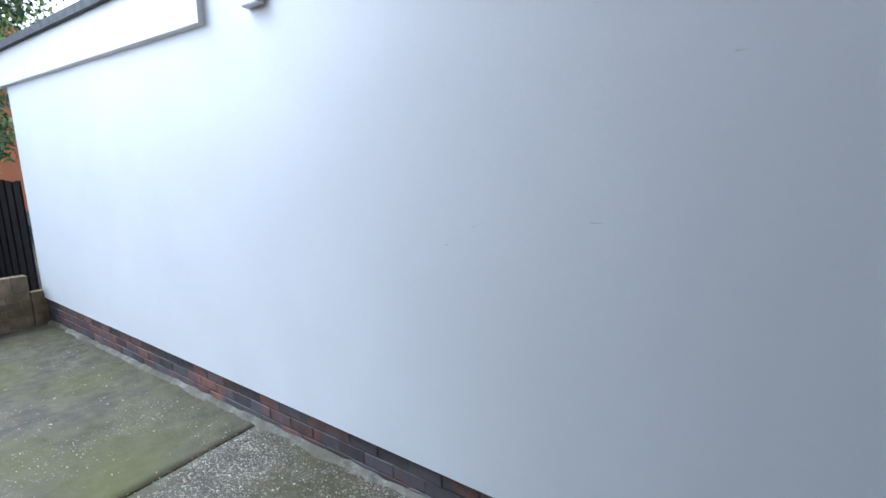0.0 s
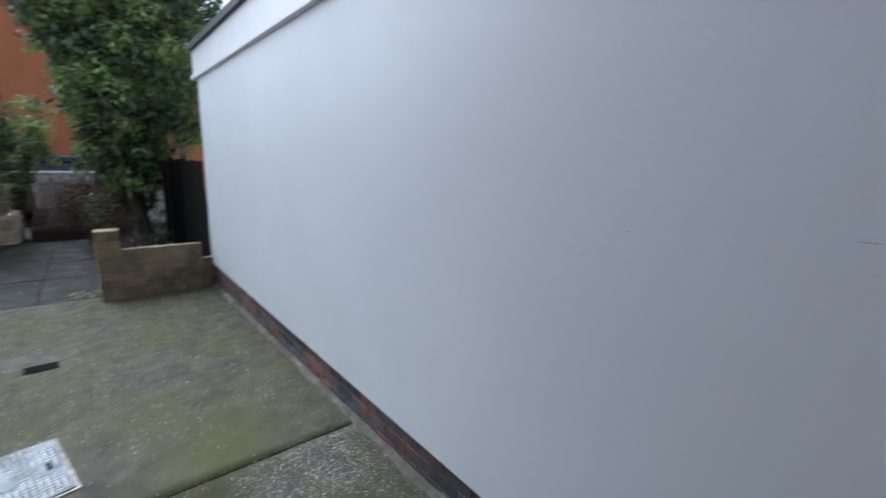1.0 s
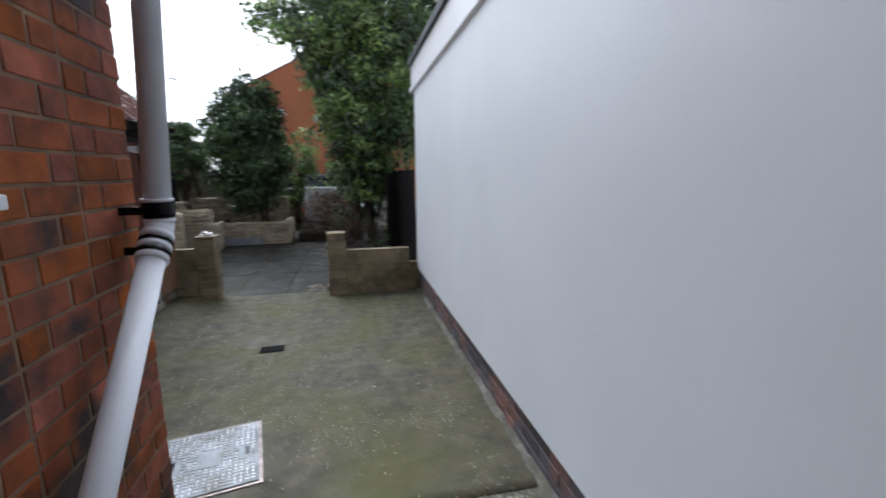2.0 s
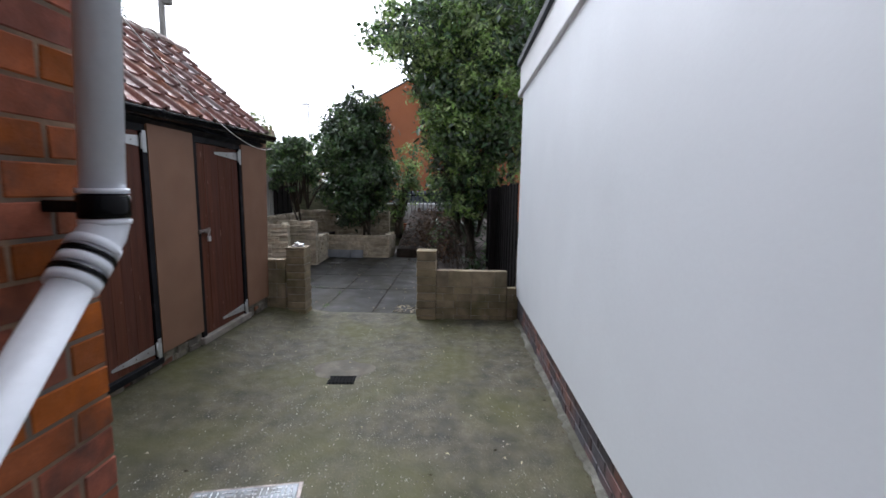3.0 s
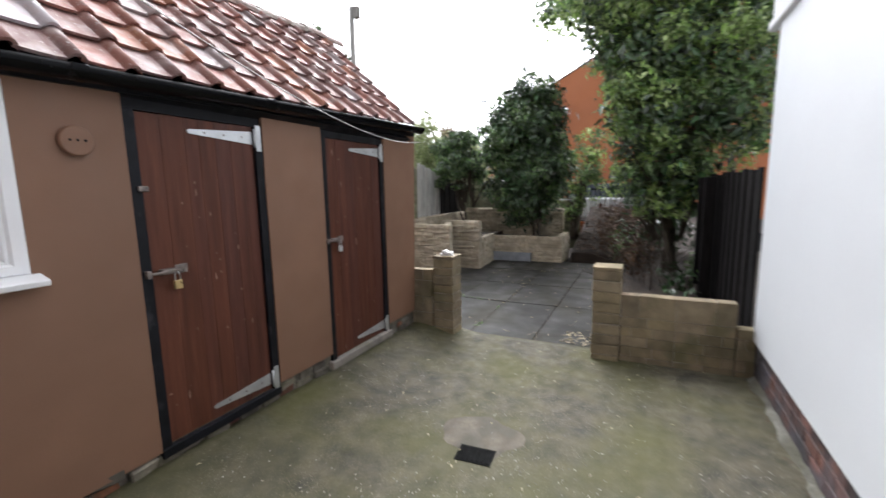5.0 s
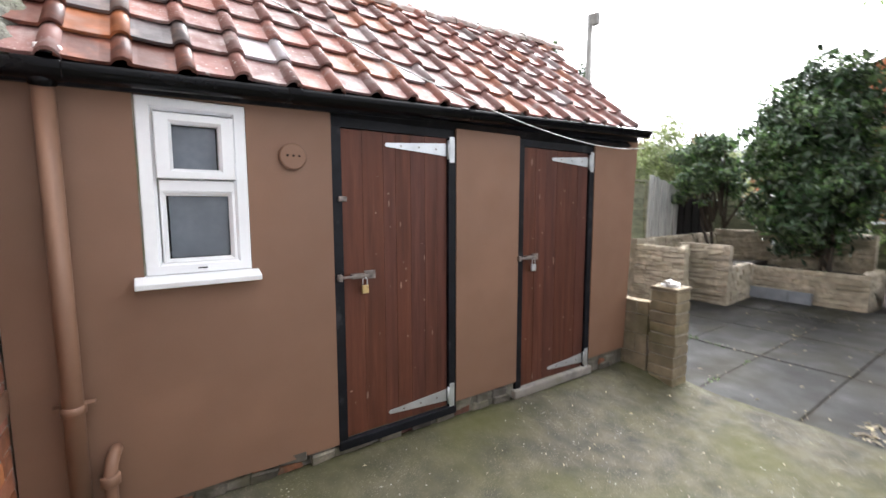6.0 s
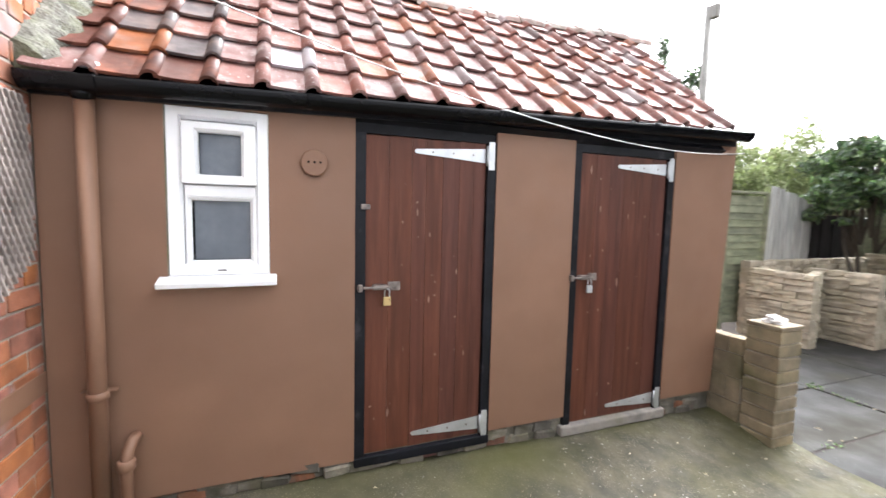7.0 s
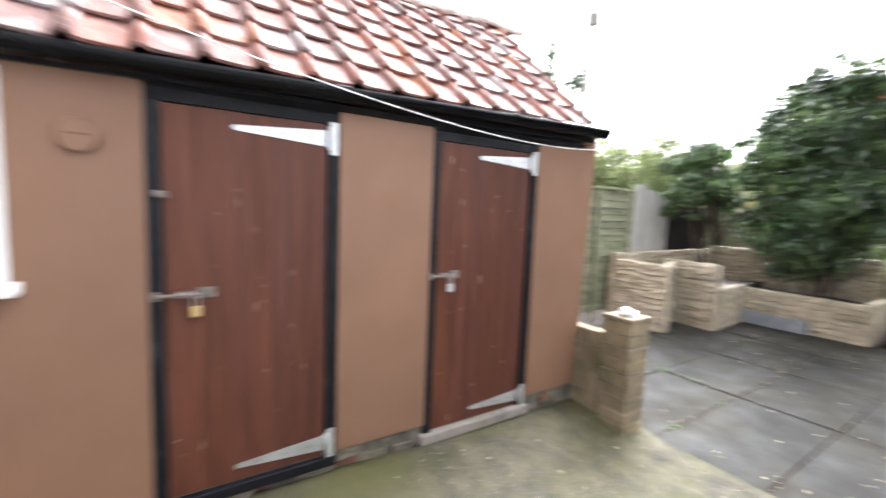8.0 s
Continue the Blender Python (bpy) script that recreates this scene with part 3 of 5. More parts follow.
def frame_ring(name, x0, x1, z0, z1, wx, wz, y0, y1):
    """Four mitred sides in one piece, with a sloped inner edge."""
    bm = bmesh.new()
    loops = []
    for dx, dz, y in ((0, 0, y0), (0, 0, y1 - 0.004), (0.004, 0.004, y1), (wx - 0.014, wz - 0.014, y1), (wx, wz, y1 - 0.016), (wx, wz, y0)):
        loops.append([bm.verts.new(p) for p in ((x0 + dx, y, z0 + dz), (x1 - dx, y, z0 + dz), (x1 - dx, y, z1 - dz), (x0 + dx, y, z1 - dz))])
    for a, b in zip(loops, loops[1:] + loops[:1]):
        for k in range(4):
            bm.faces.new((a[k], a[(k + 1) % 4], b[(k + 1) % 4], b[k]))
    part(name, bm, M_WHITE_PVC, win)


frame_ring("window_frame", -2.838, -2.394, 1.315, 2.118, 0.064, 0.054, SY - 0.06, WF)
bar(-2.7745, -2.4655, 1.70, 1.752, WF - 0.003, bevel=0.003)
frame_ring("sash", -2.782, -2.458, 1.758, 2.052, 0.068, 0.046, SY - 0.05, WF + 0.018)
frame_ring("bead", -2.776, -2.464, 1.364, 1.702, 0.026, 0.022, SY - 0.05, WF - 0.01)
for x0, x1, z0, z1 in ((-2.718, -2.518, 1.796, 2.012), (-2.758, -2.490, 1.378, 1.688)):
    part("pane", boxed(x0, x1, SY - 0.052, SY - 0.046, z0, z1), M_GLASS, win, "dim frosted glass")
    for a, b, c, d in ((x0 - 0.001, x0 + 0.009, z0, z1), (x1 - 0.009, x1 + 0.001, z0, z1), (x0 + 0.0095, x1 - 0.0095, z0, z0 + 0.009), (x0 + 0.0095, x1 - 0.0095, z1 - 0.009, z1)):
        part("gasket", boxed(a, b, SY - 0.0455, SY - 0.036, c, d), M_BLACK_PVC, win)
part("sill", prism(bmesh.new(), [(SY - 0.06, 1.27), (SY + 0.075, 1.262), (SY + 0.08, 1.29), (SY - 0.005, 1.314), (SY - 0.06, 1.314)], "x", -2.872, -2.348, 0.004), M_WHITE_PVC, win)
part("drip_slot", boxed(-2.64, -2.60, WF, WF + 0.003, 1.335, 1.341), M_BLACK_PVC, win)
part("reveal", boxed(-2.3935, -2.386, SY - 0.1, SY + 0.003, 1.315, 2.122, 0.003), M_CEMENT, win)


# doors
M_SCUFF = mat("pale_scuff", (0.24, 0.14, 0.105), 0.7, 0.3, 9, 60, 0.0)


def plank_door(x0, x1, z0, z1, label, widths, bolt_z, bolt_r, upper_bolt, brass):
    d = part("door", boxed(x0 + 0.005, x1 - 0.005, SY - 0.075, SY - 0.05, z0, z1), M_DOOR, shed, label)
    x = x1
    total = sum(widths)
    rd = random.Random(round(x0 * 100))
    for w in widths:
        wid = w / total * (x1 - x0)
        part("plank", boxed(x - wid + 0.0004, x - 0.0004, SY - 0.05, SY - 0.028 + rd.uniform(-0.001, 0.001), z0 + rd.uniform(-0.004, 0.002), z1 - rd.uniform(0.0, 0.004), 0.0016), M_DOOR, d)
        x -= wid
    yf = SY - 0.026
    for zc, tip in ((z1 - 0.075, 0), (z0 + 0.075, 0)):
        h = part("hinge", prism(bmesh.new(), [(x0 + 0.006, zc - 0.042), (x0 + 0.006, zc + 0.042), (x0 + 0.45, zc + 0.012), (x0 + 0.46, zc), (x0 + 0.45, zc - 0.012)], "y", yf, yf + 0.005), M_GALV, d, "galvanised tapered strap hinge")
        part("hinge_plate", boxed(x0 - 0.048, x0 - 0.006, SY - 0.006, SY + 0.0, zc - 0.085, zc + 0.085, 0.003), M_GALV, h)
        part("hinge_pin", tube(bmesh.new(), [(x0, SY - 0.008, zc - 0.06), (x0, SY - 0.008, zc + 0.06)], 0.008, 8), M_GALV, h)
        for k in range(3):
            part("screw", tube(bmesh.new(), [(x0 + 0.09 + 0.13 * k, yf + 0.004, zc), (x0 + 0.09 + 0.13 * k, yf + 0.007, zc)], 0.006, 8), M_RUST, h)
    b = part("bolt", tube(bmesh.new(), [(bolt_r + 0.255, SY + 0.012, bolt_z), (bolt_r + 0.06, SY + 0.012, bolt_z)], 0.008, 10), M_RUST, d, "tarnished sliding bolt")
    part("bolt_plate", boxed(bolt_r, bolt_r + 0.075, yf, yf + 0.006, bolt_z - 0.026, bolt_z + 0.026, 0.003), M_RUST, b)
    part("bolt_guide", boxed(bolt_r + 0.085, bolt_r + 0.165, yf, SY + 0.018, bolt_z - 0.014, bolt_z + 0.014, 0.004), M_RUST, b)
    part("keeper", boxed(bolt_r + 0.225, bolt_r + 0.25, SY - 0.006, SY + 0.024, bolt_z - 0.02, bolt_z + 0.02, 0.004), M_RUST, b)
    px = bolt_r + 0.085
    lock = part("padlock", boxed(px - 0.022, px + 0.022, SY + 0.002, SY + 0.020, bolt_z - 0.105, bolt_z - 0.055, 0.004), M_BRASS if brass else M_GALV, d, "small brass padlock" if brass else "small steel padlock")
    part("shackle", tube(bmesh.new(), [(px - 0.014, SY + 0.011, bolt_z - 0.06)] + [(px - 0.014 * math.cos(a), SY + 0.011, bolt_z - 0.028 + 0.018 * math.sin(a)) for a in [math.pi * k / 8 for k in range(9)]] + [(px + 0.014, SY + 0.011, bolt_z - 0.06)], 0.0035, 8), M_GALV, lock)
    sc = bmesh.new()
    for k in range(26):
        u, v, s = rd.uniform(x0 + 0.03, x1 - 0.03), rd.uniform(z0 + 0.05, z1 - 0.1), rd.uniform(0.003, 0.009)
        tall = rd.choice((1, 1, 1.5, 4))
        sc.faces.new([sc.verts.new((u + s * math.cos(a) * rd.uniform(0.6, 1.2), SY - 0.0262, v + s * tall * math.sin(a) * rd.uniform(0.6, 1.2))) for a in [2 * math.pi * j / 7 for j in range(7)]])
    tagged(part("scuff", sc, M_SCUFF, d), kind="stuff")
    if upper_bolt:
        part("latch", boxed(x1 - 0.02, x1 + 0.03, SY - 0.006, SY + 0.012, 1.655, 1.685, 0.005), M_RUST, d)


plank_door(-4.078, -3.337, 0.228, 2.073, "closed red-brown stained plank door with brass padlock", (1.25, 1.3, 0.8, 1, 1, 0.9, 0.75), 1.217, -3.541, True, True)
plank_door(-5.568, -4.786, 0.185, 2.073, "closed red-brown stained plank door with steel padlock", (1.1, 0.9, 1, 1.1, 0.9, 1), 1.224, -4.968, False, False)
part("threshold", boxed(-4.14, -3.275, SY - 0.15, SY + 0.006, 0.165, 0.222, 0.006), M_BLACK_WOOD, shed)
part("threshold", boxed(-5.66, -4.70, SY - 0.15, SY + 0.02, 0.105, 0.18, 0.012), mat("pale_cement_step", (0.30, 0.27, 0.24), 0.9, 0.3, 8, 70, 0.5, stain=(0.18, 0.165, 0.13), stain_scale=4), shed, "pale concrete door step")
rnd = random.Random(9)
M_RUBBLE = mat("dirty_rubble", (0.17, 0.15, 0.12), 0.95, 0.4, 9, 70, 0.8, per=0.35, stain=(0.075, 0.068, 0.045), stain_scale=6)
M_RUBBLE_RED = mat("dirty_brick_rubble", (0.20, 0.085, 0.055), 0.92, 0.4, 9, 70, 0.7, per=0.35, stain=(0.10, 0.085, 0.065), stain_scale=7)
FOOT = [meshed("foundation_stone", rough_block(0.15, 0.06, 0.062, 0.014, k, 0.01), M_RUBBLE) for k in range(5)]
FOOTB = [meshed("foundation_stone", rough_block(0.14, 0.06, 0.055, 0.013, k + 9, 0.008), M_RUBBLE_RED) for k in range(4)]
x = -1.97
while x > -6.1:
    if not -5.68 < x < -4.68:
        g = ground_z(x, -0.84)
        for tier in range(1 if -4.2 < x < -3.2 else 2):
            kind = FOOTB if rnd.random() < (0.55 if x > -3.3 else 0.2) else FOOT
            shared("foundation_stone", rnd.choice(kind), shed, pose(x + rnd.uniform(-0.03, 0.03), SY - 0.045 + rnd.uniform(-0.008, 0.006), g + 0.022 + 0.054 * tier, rnd.uniform(-4, 4), rnd.uniform(-3, 3), rnd.uniform(-3, 3)))
    x -= rnd.uniform(0.125, 0.17)

# washing line
A, B = Vector((-6.179, -0.73, 2.147)), Vector((-1.862, 0.575, 2.287))
pts = [A.lerp(B, k / 30) - Vector((0, 0, 0.181 * 4 * (k / 30) * (1 - k / 30))) for k in range(31)]
line = thing("washing_line", "thin white plastic washing line slung in front of the roof", "line", bm=tube(bmesh.new(), pts, 0.0023, 6), material=M_ROPE)
part("hook", tube(bmesh.new(), [(-6.179, -0.86, 2.15), (-6.179, -0.76, 2.15), (-6.179, -0.725, 2.142)], 0.005, 8), M_RUST, line)

# ---- things on the house corner ----
soil_pipe = thing("downpipe", "weathered grey plastic downpipe with black collar on brick house", "pipe")
PX, PY = -1.755, 0.765
part("upper_pipe", tube(bmesh.new(), [(PX, PY + 0.40, 8.3), (PX, PY, 1.60)], 0.045, 24), M_GREY_PVC, soil_pipe)
part("collar", tube(bmesh.new(), [(PX, PY, 1.615), (PX, PY, 1.61), (PX, PY, 1.56), (PX, PY, 1.555)], [0.046, 0.054, 0.054, 0.046], 24), M_BLACK_PVC, soil_pipe, "black push-fit collar")
for z in (1.622, 1.548):
    part("collar_ring", tube(bmesh.new(), [(PX, PY, z + 0.006), (PX, PY, z - 0.006)], 0.053, 24), M_GREY_PVC, soil_pipe)
part("elbow", tube(bmesh.new(), [(PX, PY, 1.56), (PX, PY, 1.545), (PX + 0.012, PY, 1.52), (PX + 0.045, PY, 1.485), (PX + 0.06, PY, 1.46)], 0.049, 24), M_GREY_PVC, soil_pipe)
dirv = Vector((0.66, 0, -0.75)).normalized()
e0 = Vector((PX + 0.035, PY, 1.495))
part("lower_pipe", tube(bmesh.new(), [e0, e0 + dirv * 1.85], 0.043, 24), M_GREY_PVC, soil_pipe)
for k, s in enumerate((0.0, 0.045, 0.09)):
    part("collar_ring", tube(bmesh.new(), [e0 + dirv * s, e0 + dirv * (s + 0.022)], 0.055 - 0.001 * k, 24), M_GREY_PVC, soil_pipe)
for s in (0.03, 0.076):
    part("seal", tube(bmesh.new(), [e0 + dirv * s, e0 + dirv * (s + 0.010)], 0.056, 24), M_BLACK_PVC, soil_pipe)
for z in (1.585, 1.44):
    part("bracket", boxed(PX + 0.01, PX + 0.045, HY - 0.01, PY - 0.03, z - 0.014, z + 0.014, 0.004), M_BLACK_PVC, soil_pipe)
thing("cable_box", "small white plastic box on the brick wall", "box", bm=boxed(-1.164, -1.075, 0.662, 0.692, 1.636, 1.672, 0.005), material=M_WHITE_PVC)

# trellis on the west brick wall
trellis = thing("trellis", "weathered expanding timber trellis on the brick wall", "trellis")


def west_x(y):
    return -1.90 + (0.045 * (y + 0.85) / 1.51 if y > -0.85 else 0.0)


def trellis_cut(a, b):
    """The stretch of a lath between the top of the trellis and its slanting lower edge."""
    t0, t1 = 0.0, 1.0
    for fa, fb in ((a.z - 1.42 + 0.6 * (a.y + 0.78), b.z - 1.42 + 0.6 * (b.y + 0.78)), (2.08 - a.z, 2.08 - b.z)):
        if fa < 0 and fb < 0:
            return None
        if fa < 0:
            t0 = max(t0, fa / (fa - fb))
        elif fb < 0:
            t1 = min(t1, fa / (fa - fb))
    return (a.lerp(b, t0), a.lerp(b, t1)) if t1 - t0 > 0.04 else None


M_LATH = mat("bleached_lath", (0.36, 0.31, 0.285), 0.9, 0.3, 6, 60, 0.3, per=0.2)
for k in range(58):
    for sgn in (-1, 1):
        z0 = -0.5 + 0.075 * k
        if sgn > 0:
            y0, y1, z1 = -0.78, 0.05, z0 + 1.5
        else:
            y0, y1, z1 = -0.78, 0.05, z0 - 1.5
        p, q = Vector((west_x(y0) - 0.02 - 0.008 * (sgn > 0), y0, z0)), Vector((west_x(y1) - 0.02 - 0.008 * (sgn > 0), y1, z1))
        seg = trellis_cut(p, q)
        if seg:
            a, b = seg
            d = b - a
            m = Matrix.Translation(a) @ d.to_track_quat("Y", "X").to_matrix().to_4x4()
            part("lath", boxed(-0.005, 0.005, 0, d.length, -0.007, 0.007, 0.002), M_LATH, trellis).matrix_basis = m

# ---- yard fittings ----
cover = thing("manhole_cover", "galvanised chequer plate manhole cover set in concrete", "manhole cover")
ang = math.degrees(math.atan2(0.128, 0.636))
cover.matrix_basis = pose(-2.515, 0.575, ground_z(-2.5, 0.57) + 0.004, 0, -0.9, ang)
part("frame", prism(bmesh.new(), [(-0.335, -0.285), (0.335, -0.285), (0.335, 0.285), (-0.335, 0.285)], "z", -0.05, 0.003), M_RUST, cover)
part("plate", boxed(-0.315, 0.315, -0.265, 0.265, -0.03, 0.010, 0.004), M_PLATE, cover)
bm = bmesh.new()
for i in range(20):
    for j in range(16):
        u, v = -0.285 + 0.03 * i, -0.235 + 0.0313 * j
        if abs(u) < 0.1 and abs(v) < 0.06 or (abs(abs(v) - 0.2) < 0.03 and abs(u) < 0.05):
            continue
        box(bm, -0.011, 0.011, -0.0035, 0.0035, 0.0, 0.004, 0, pose(u, v, 0.0098, 0, 0, 0 if (i // 2 + j // 2) % 2 else 90))
tagged(part("tread", bm, mat("worn_bright_steel", (0.62, 0.64, 0.66), 0.45, 0.25, 6, 60, 0.1, metal=0.2, stain=(0.22, 0.22, 0.22), stain_scale=5), cover), kind="stuff")
for v in (-0.2, 0.2):
    part("key_slot", boxed(-0.04, 0.04, v - 0.013, v + 0.013, 0.0095, 0.0135, 0.002), M_BLACK_PVC, cover)
part("name_plate", boxed(-0.09, 0.09, -0.05, 0.05, 0.0095, 0.0125, 0.003), M_PLATE, cover)

drain = thing("floor_drain", "small rectangular iron drain grate in the concrete", "drain")
drain.matrix_basis = pose(-4.24, 0.64, ground_z(-4.24, 0.64), 0, 0, 4)
# solid block, blackened with its bars to give the dark of the open drain
part("frame", boxed(-0.08, 0.08, -0.115, 0.115, -0.04, 0.006), M_IRON, drain)
for k in range(7):
    part("grate_bar", boxed(-0.066, 0.066, -0.096 + 0.03 * k, -0.082 + 0.03 * k, 0.006, 0.012, 0.002), M_IRON, drain)
M_FILLET = mat("pale_cement", (0.17, 0.165, 0.14), 0.9, 0.45, 9, 50, 0.8, stain=(0.085, 0.082, 0.06), stain_scale=3.5, stain_lo=0.42, stain_hi=0.6, fleck=(0.36, 0.34, 0.3), fleck_scale=40, fleck_size=0.2)
bm = bmesh.new()
prev = None
for k in range(181):
    x = -6.22 + k * 0.0335
    w = 0.025 + 0.055 * noise.noise((k * 0.11, 0, 0)) + 0.025 * noise.noise((k * 0.5, 3, 0))
    g = ground_z(x, 2)
    ring = [bm.verts.new(p) for p in ((x, WY - max(w, -0.015), g - 0.004), (x, WY - max(w, -0.015) * 0.4 + 0.008, g + 0.011 + 0.006 * noise.noise((k * 0.7, 5, 0))), (x, WY + 0.024, g + 0.034 + 0.02 * noise.noise((k * 0.25, 9, 0))))]
    if prev:
        for i in range(2):
            bm.faces.new((prev[i], ring[i], ring[i + 1], prev[i + 1]))
    prev = ring
part("cement_fillet", bm, M_FILLET, pavement)

# trowelled patch beside the drain
bm = bmesh.new()
rim = []
for k in range(28):
    a = 2 * math.pi * k / 28
    r = 1 + 0.35 * noise.noise((math.cos(a) * 1.3, math.sin(a) * 1.3, 2.0))
    px, py = -4.46 + 0.24 * r * math.cos(a), 0.58 + 0.27 * r * math.sin(a)
    rim.append(bm.verts.new((px, py, ground_z(px, py) + 0.003)))
bm.faces.new(rim)
part("cement_patch", bm, mat("tan_cement_patch", (0.125, 0.105, 0.075), 0.8, 0.4, 5, 60, 0.5, stain=(0.07, 0.063, 0.045), stain_scale=4, stain_lo=0.45, stain_hi=0.6), pavement)

# small nicks in the white wall
bm = bmesh.new()
for x0, z0, x1, z1, w in ((-0.075, 1.665, -0.035, 1.678, 0.0018), (-0.222, 1.566, -0.204, 1.574, 0.004), (0.45, 1.719, 0.51, 1.722, 0.0025), (0.86, 2.30, 0.90, 2.303, 0.002)):
    d = Vector((x1 - x0, 0, z1 - z0)).normalized().cross(Vector((0, 1, 0))) * w
    a, b = Vector((x0, WY - 0.002, z0)), Vector((x1, WY - 0.002, z1))
    bm.faces.new([bm.verts.new(p) for p in (a - d * 0.4, b, a + d)])
tagged(part("render_nick", bm, mat("bare_render", (0.50, 0.52, 0.55), 0.8, 0.1, 9, 60, 0.0), wall_n), kind="stuff")

# ---- garden walls ----
YB = {}


def yb(kind, sx, sy, sz, material, amount=0.004, bevel=0.006, n=3):
    key = (kind, round(sx, 3), round(sy, 3), round(sz, 3))
    if key not in YB:
        YB[key] = [meshed(kind, rough_block(sx, sy, sz, amount, k + round(sx * 997 + sz * 331), bevel), material) for k in range(n)]
    return random.choice(YB[key])


def pillar(x0, y0, w, top, courses, label):
    p = thing("gate_pillar", label, "pillar", "gate pillars")
    base = ground_z(x0 - w / 2, y0 + w / 2) - 0.06
    part("core", boxed(x0 - w + 0.012, x0 - 0.012, y0 + 0.012, y0 + w - 0.012, base, top - 0.01), M_MORTAR, p)
    h = (top - base - 0.03) / courses
    half = w / 2
    for c in range(courses):
        z = base + h * (c + 0.5)
        me = yb("brick", w, w, h - 0.009, M_YELLOW, 0.006, 0.007, 5)
        shared("brick", me, p, pose(x0 - half, y0 + half, z, random.uniform(-0.5, 0.5), random.uniform(-0.5, 0.5), random.uniform(-1.0, 1.0)))
    part("cap", boxed(x0 - w - 0.004, x0 + 0.004, y0 - 0.004, y0 + w + 0.004, top - 0.028, top, 0.005), M_YELLOW, p, "flat mossy cap slab")
    return p


pillar(-6.185, -0.61, 0.245, 0.892, 9, "buff concrete brick gate pillar with a scrap of white plastic on top")
pillar(-6.18, 1.105, 0.25, 0.876, 9, "buff concrete brick gate pillar beside a low wall")


def low_wall(label, x0, depth, y0, y1, rows):
    w = thing("garden_wall", label, "wall", "low yard walls")
    base = ground_z(x0, (y0 + y1) / 2) - 0.06
    part("core", boxed(x0 - depth + 0.012, x0 - 0.012, y0 + 0.004, y1 - 0.004, base, base + sum(r[0] for r in rows) - 0.012), M_MORTAR, w)
    z = base
    for c, (h, n) in enumerate(rows):
        cuts = [0.0] + [(k + (0.5 if c % 2 else 0.0)) / n for k in range(n + 1) if 0 < k + (0.5 if c % 2 else 0.0) < n] + [1.0]
        for a, b in zip(cuts, cuts[1:]):
            ya, yb_ = y0 + (y1 - y0) * a, y0 + (y1 - y0) * b
            if yb_ - ya < 0.03:
                continue
            shared("block", yb("block", depth, yb_ - ya - 0.005, h - 0.005, M_YELLOW, 0.003, 0.004), w, pose(x0 - depth / 2, (ya + yb_) / 2, z + h / 2, random.uniform(-0.5, 0.5), random.uniform(-0.5, 0.5), random.uniform(-0.5, 0.5)))
        z += h
    return w


low_wall("low buff block wall between the outbuilding and a pillar", -6.205, 0.11, -1.10, -0.635, [(0.19, 2), (0.19, 2), (0.19, 2), (0.13, 2)])
low_wall("low mossy buff block wall beside the white building", -6.23, 0.12, 1.36, 2.285, [(0.11, 4), (0.1, 5), (0.095, 4), (0.095, 5), (0.095, 4), (0.215, 3)])
low_wall("stub of low mossy block wall against the white building", -6.22, 0.13, 2.29, 2.432, [(0.11, 1), (0.1, 1), (0.095, 1), (0.095, 1), (0.09, 1)])

# white plastic scrap on the pillar
bm = bmesh.new()
bmesh.ops.create_icosphere(bm, subdivisions=3, radius=0.06)
for v in bm.verts:
    v.co *= 1 + 0.75 * noise.noise(v.co * 28) + 0.3 * noise.noise(v.co * 70)
    v.co.z = max(0, v.co.z * 0.75 + 0.012)
    v.co.x *= 1.25
scrap = thing("plastic_scrap", "crumpled scrap of white plastic lying on a pillar", "litter", bm=bm, material=M_RAG)
scrap.matrix_basis = pose(-6.29, -0.48, 0.893)


# ---- rough split-face walls of the raised beds ----
def split_stone(length, thick, high, seed):
    """A long stone with a bulging, uneven split face front and back."""
    rd = random.Random(seed)
    outline = [(-0.44, -0.5), (-0.52, -0.38), (-0.50, 0.1), (-0.45, 0.5), (0.45, 0.5), (0.50, 0.1), (0.52, -0.38), (0.44, -0.5)]
    bm = bmesh.new()
    rings = []
    for u in (-0.5, rd.uniform(-0.15, 0.15), 0.5):
        puff = 0.97 if abs(u) == 0.5 else rd.uniform(1.0, 1.16)
        rings.append([bm.verts.new((u * length, y * thick * puff + rd.uniform(-0.011, 0.011), z * high + rd.uniform(-0.006, 0.006))) for y, z in outline])
    for a, b in zip(rings, rings[1:]):
        for k in range(8):
            bm.faces.new((a[k], a[(k + 1) % 8], b[(k + 1) % 8], b[k]))
    bm.faces.new(rings[0])
    bm.faces.new(rings[-1])
    return bm


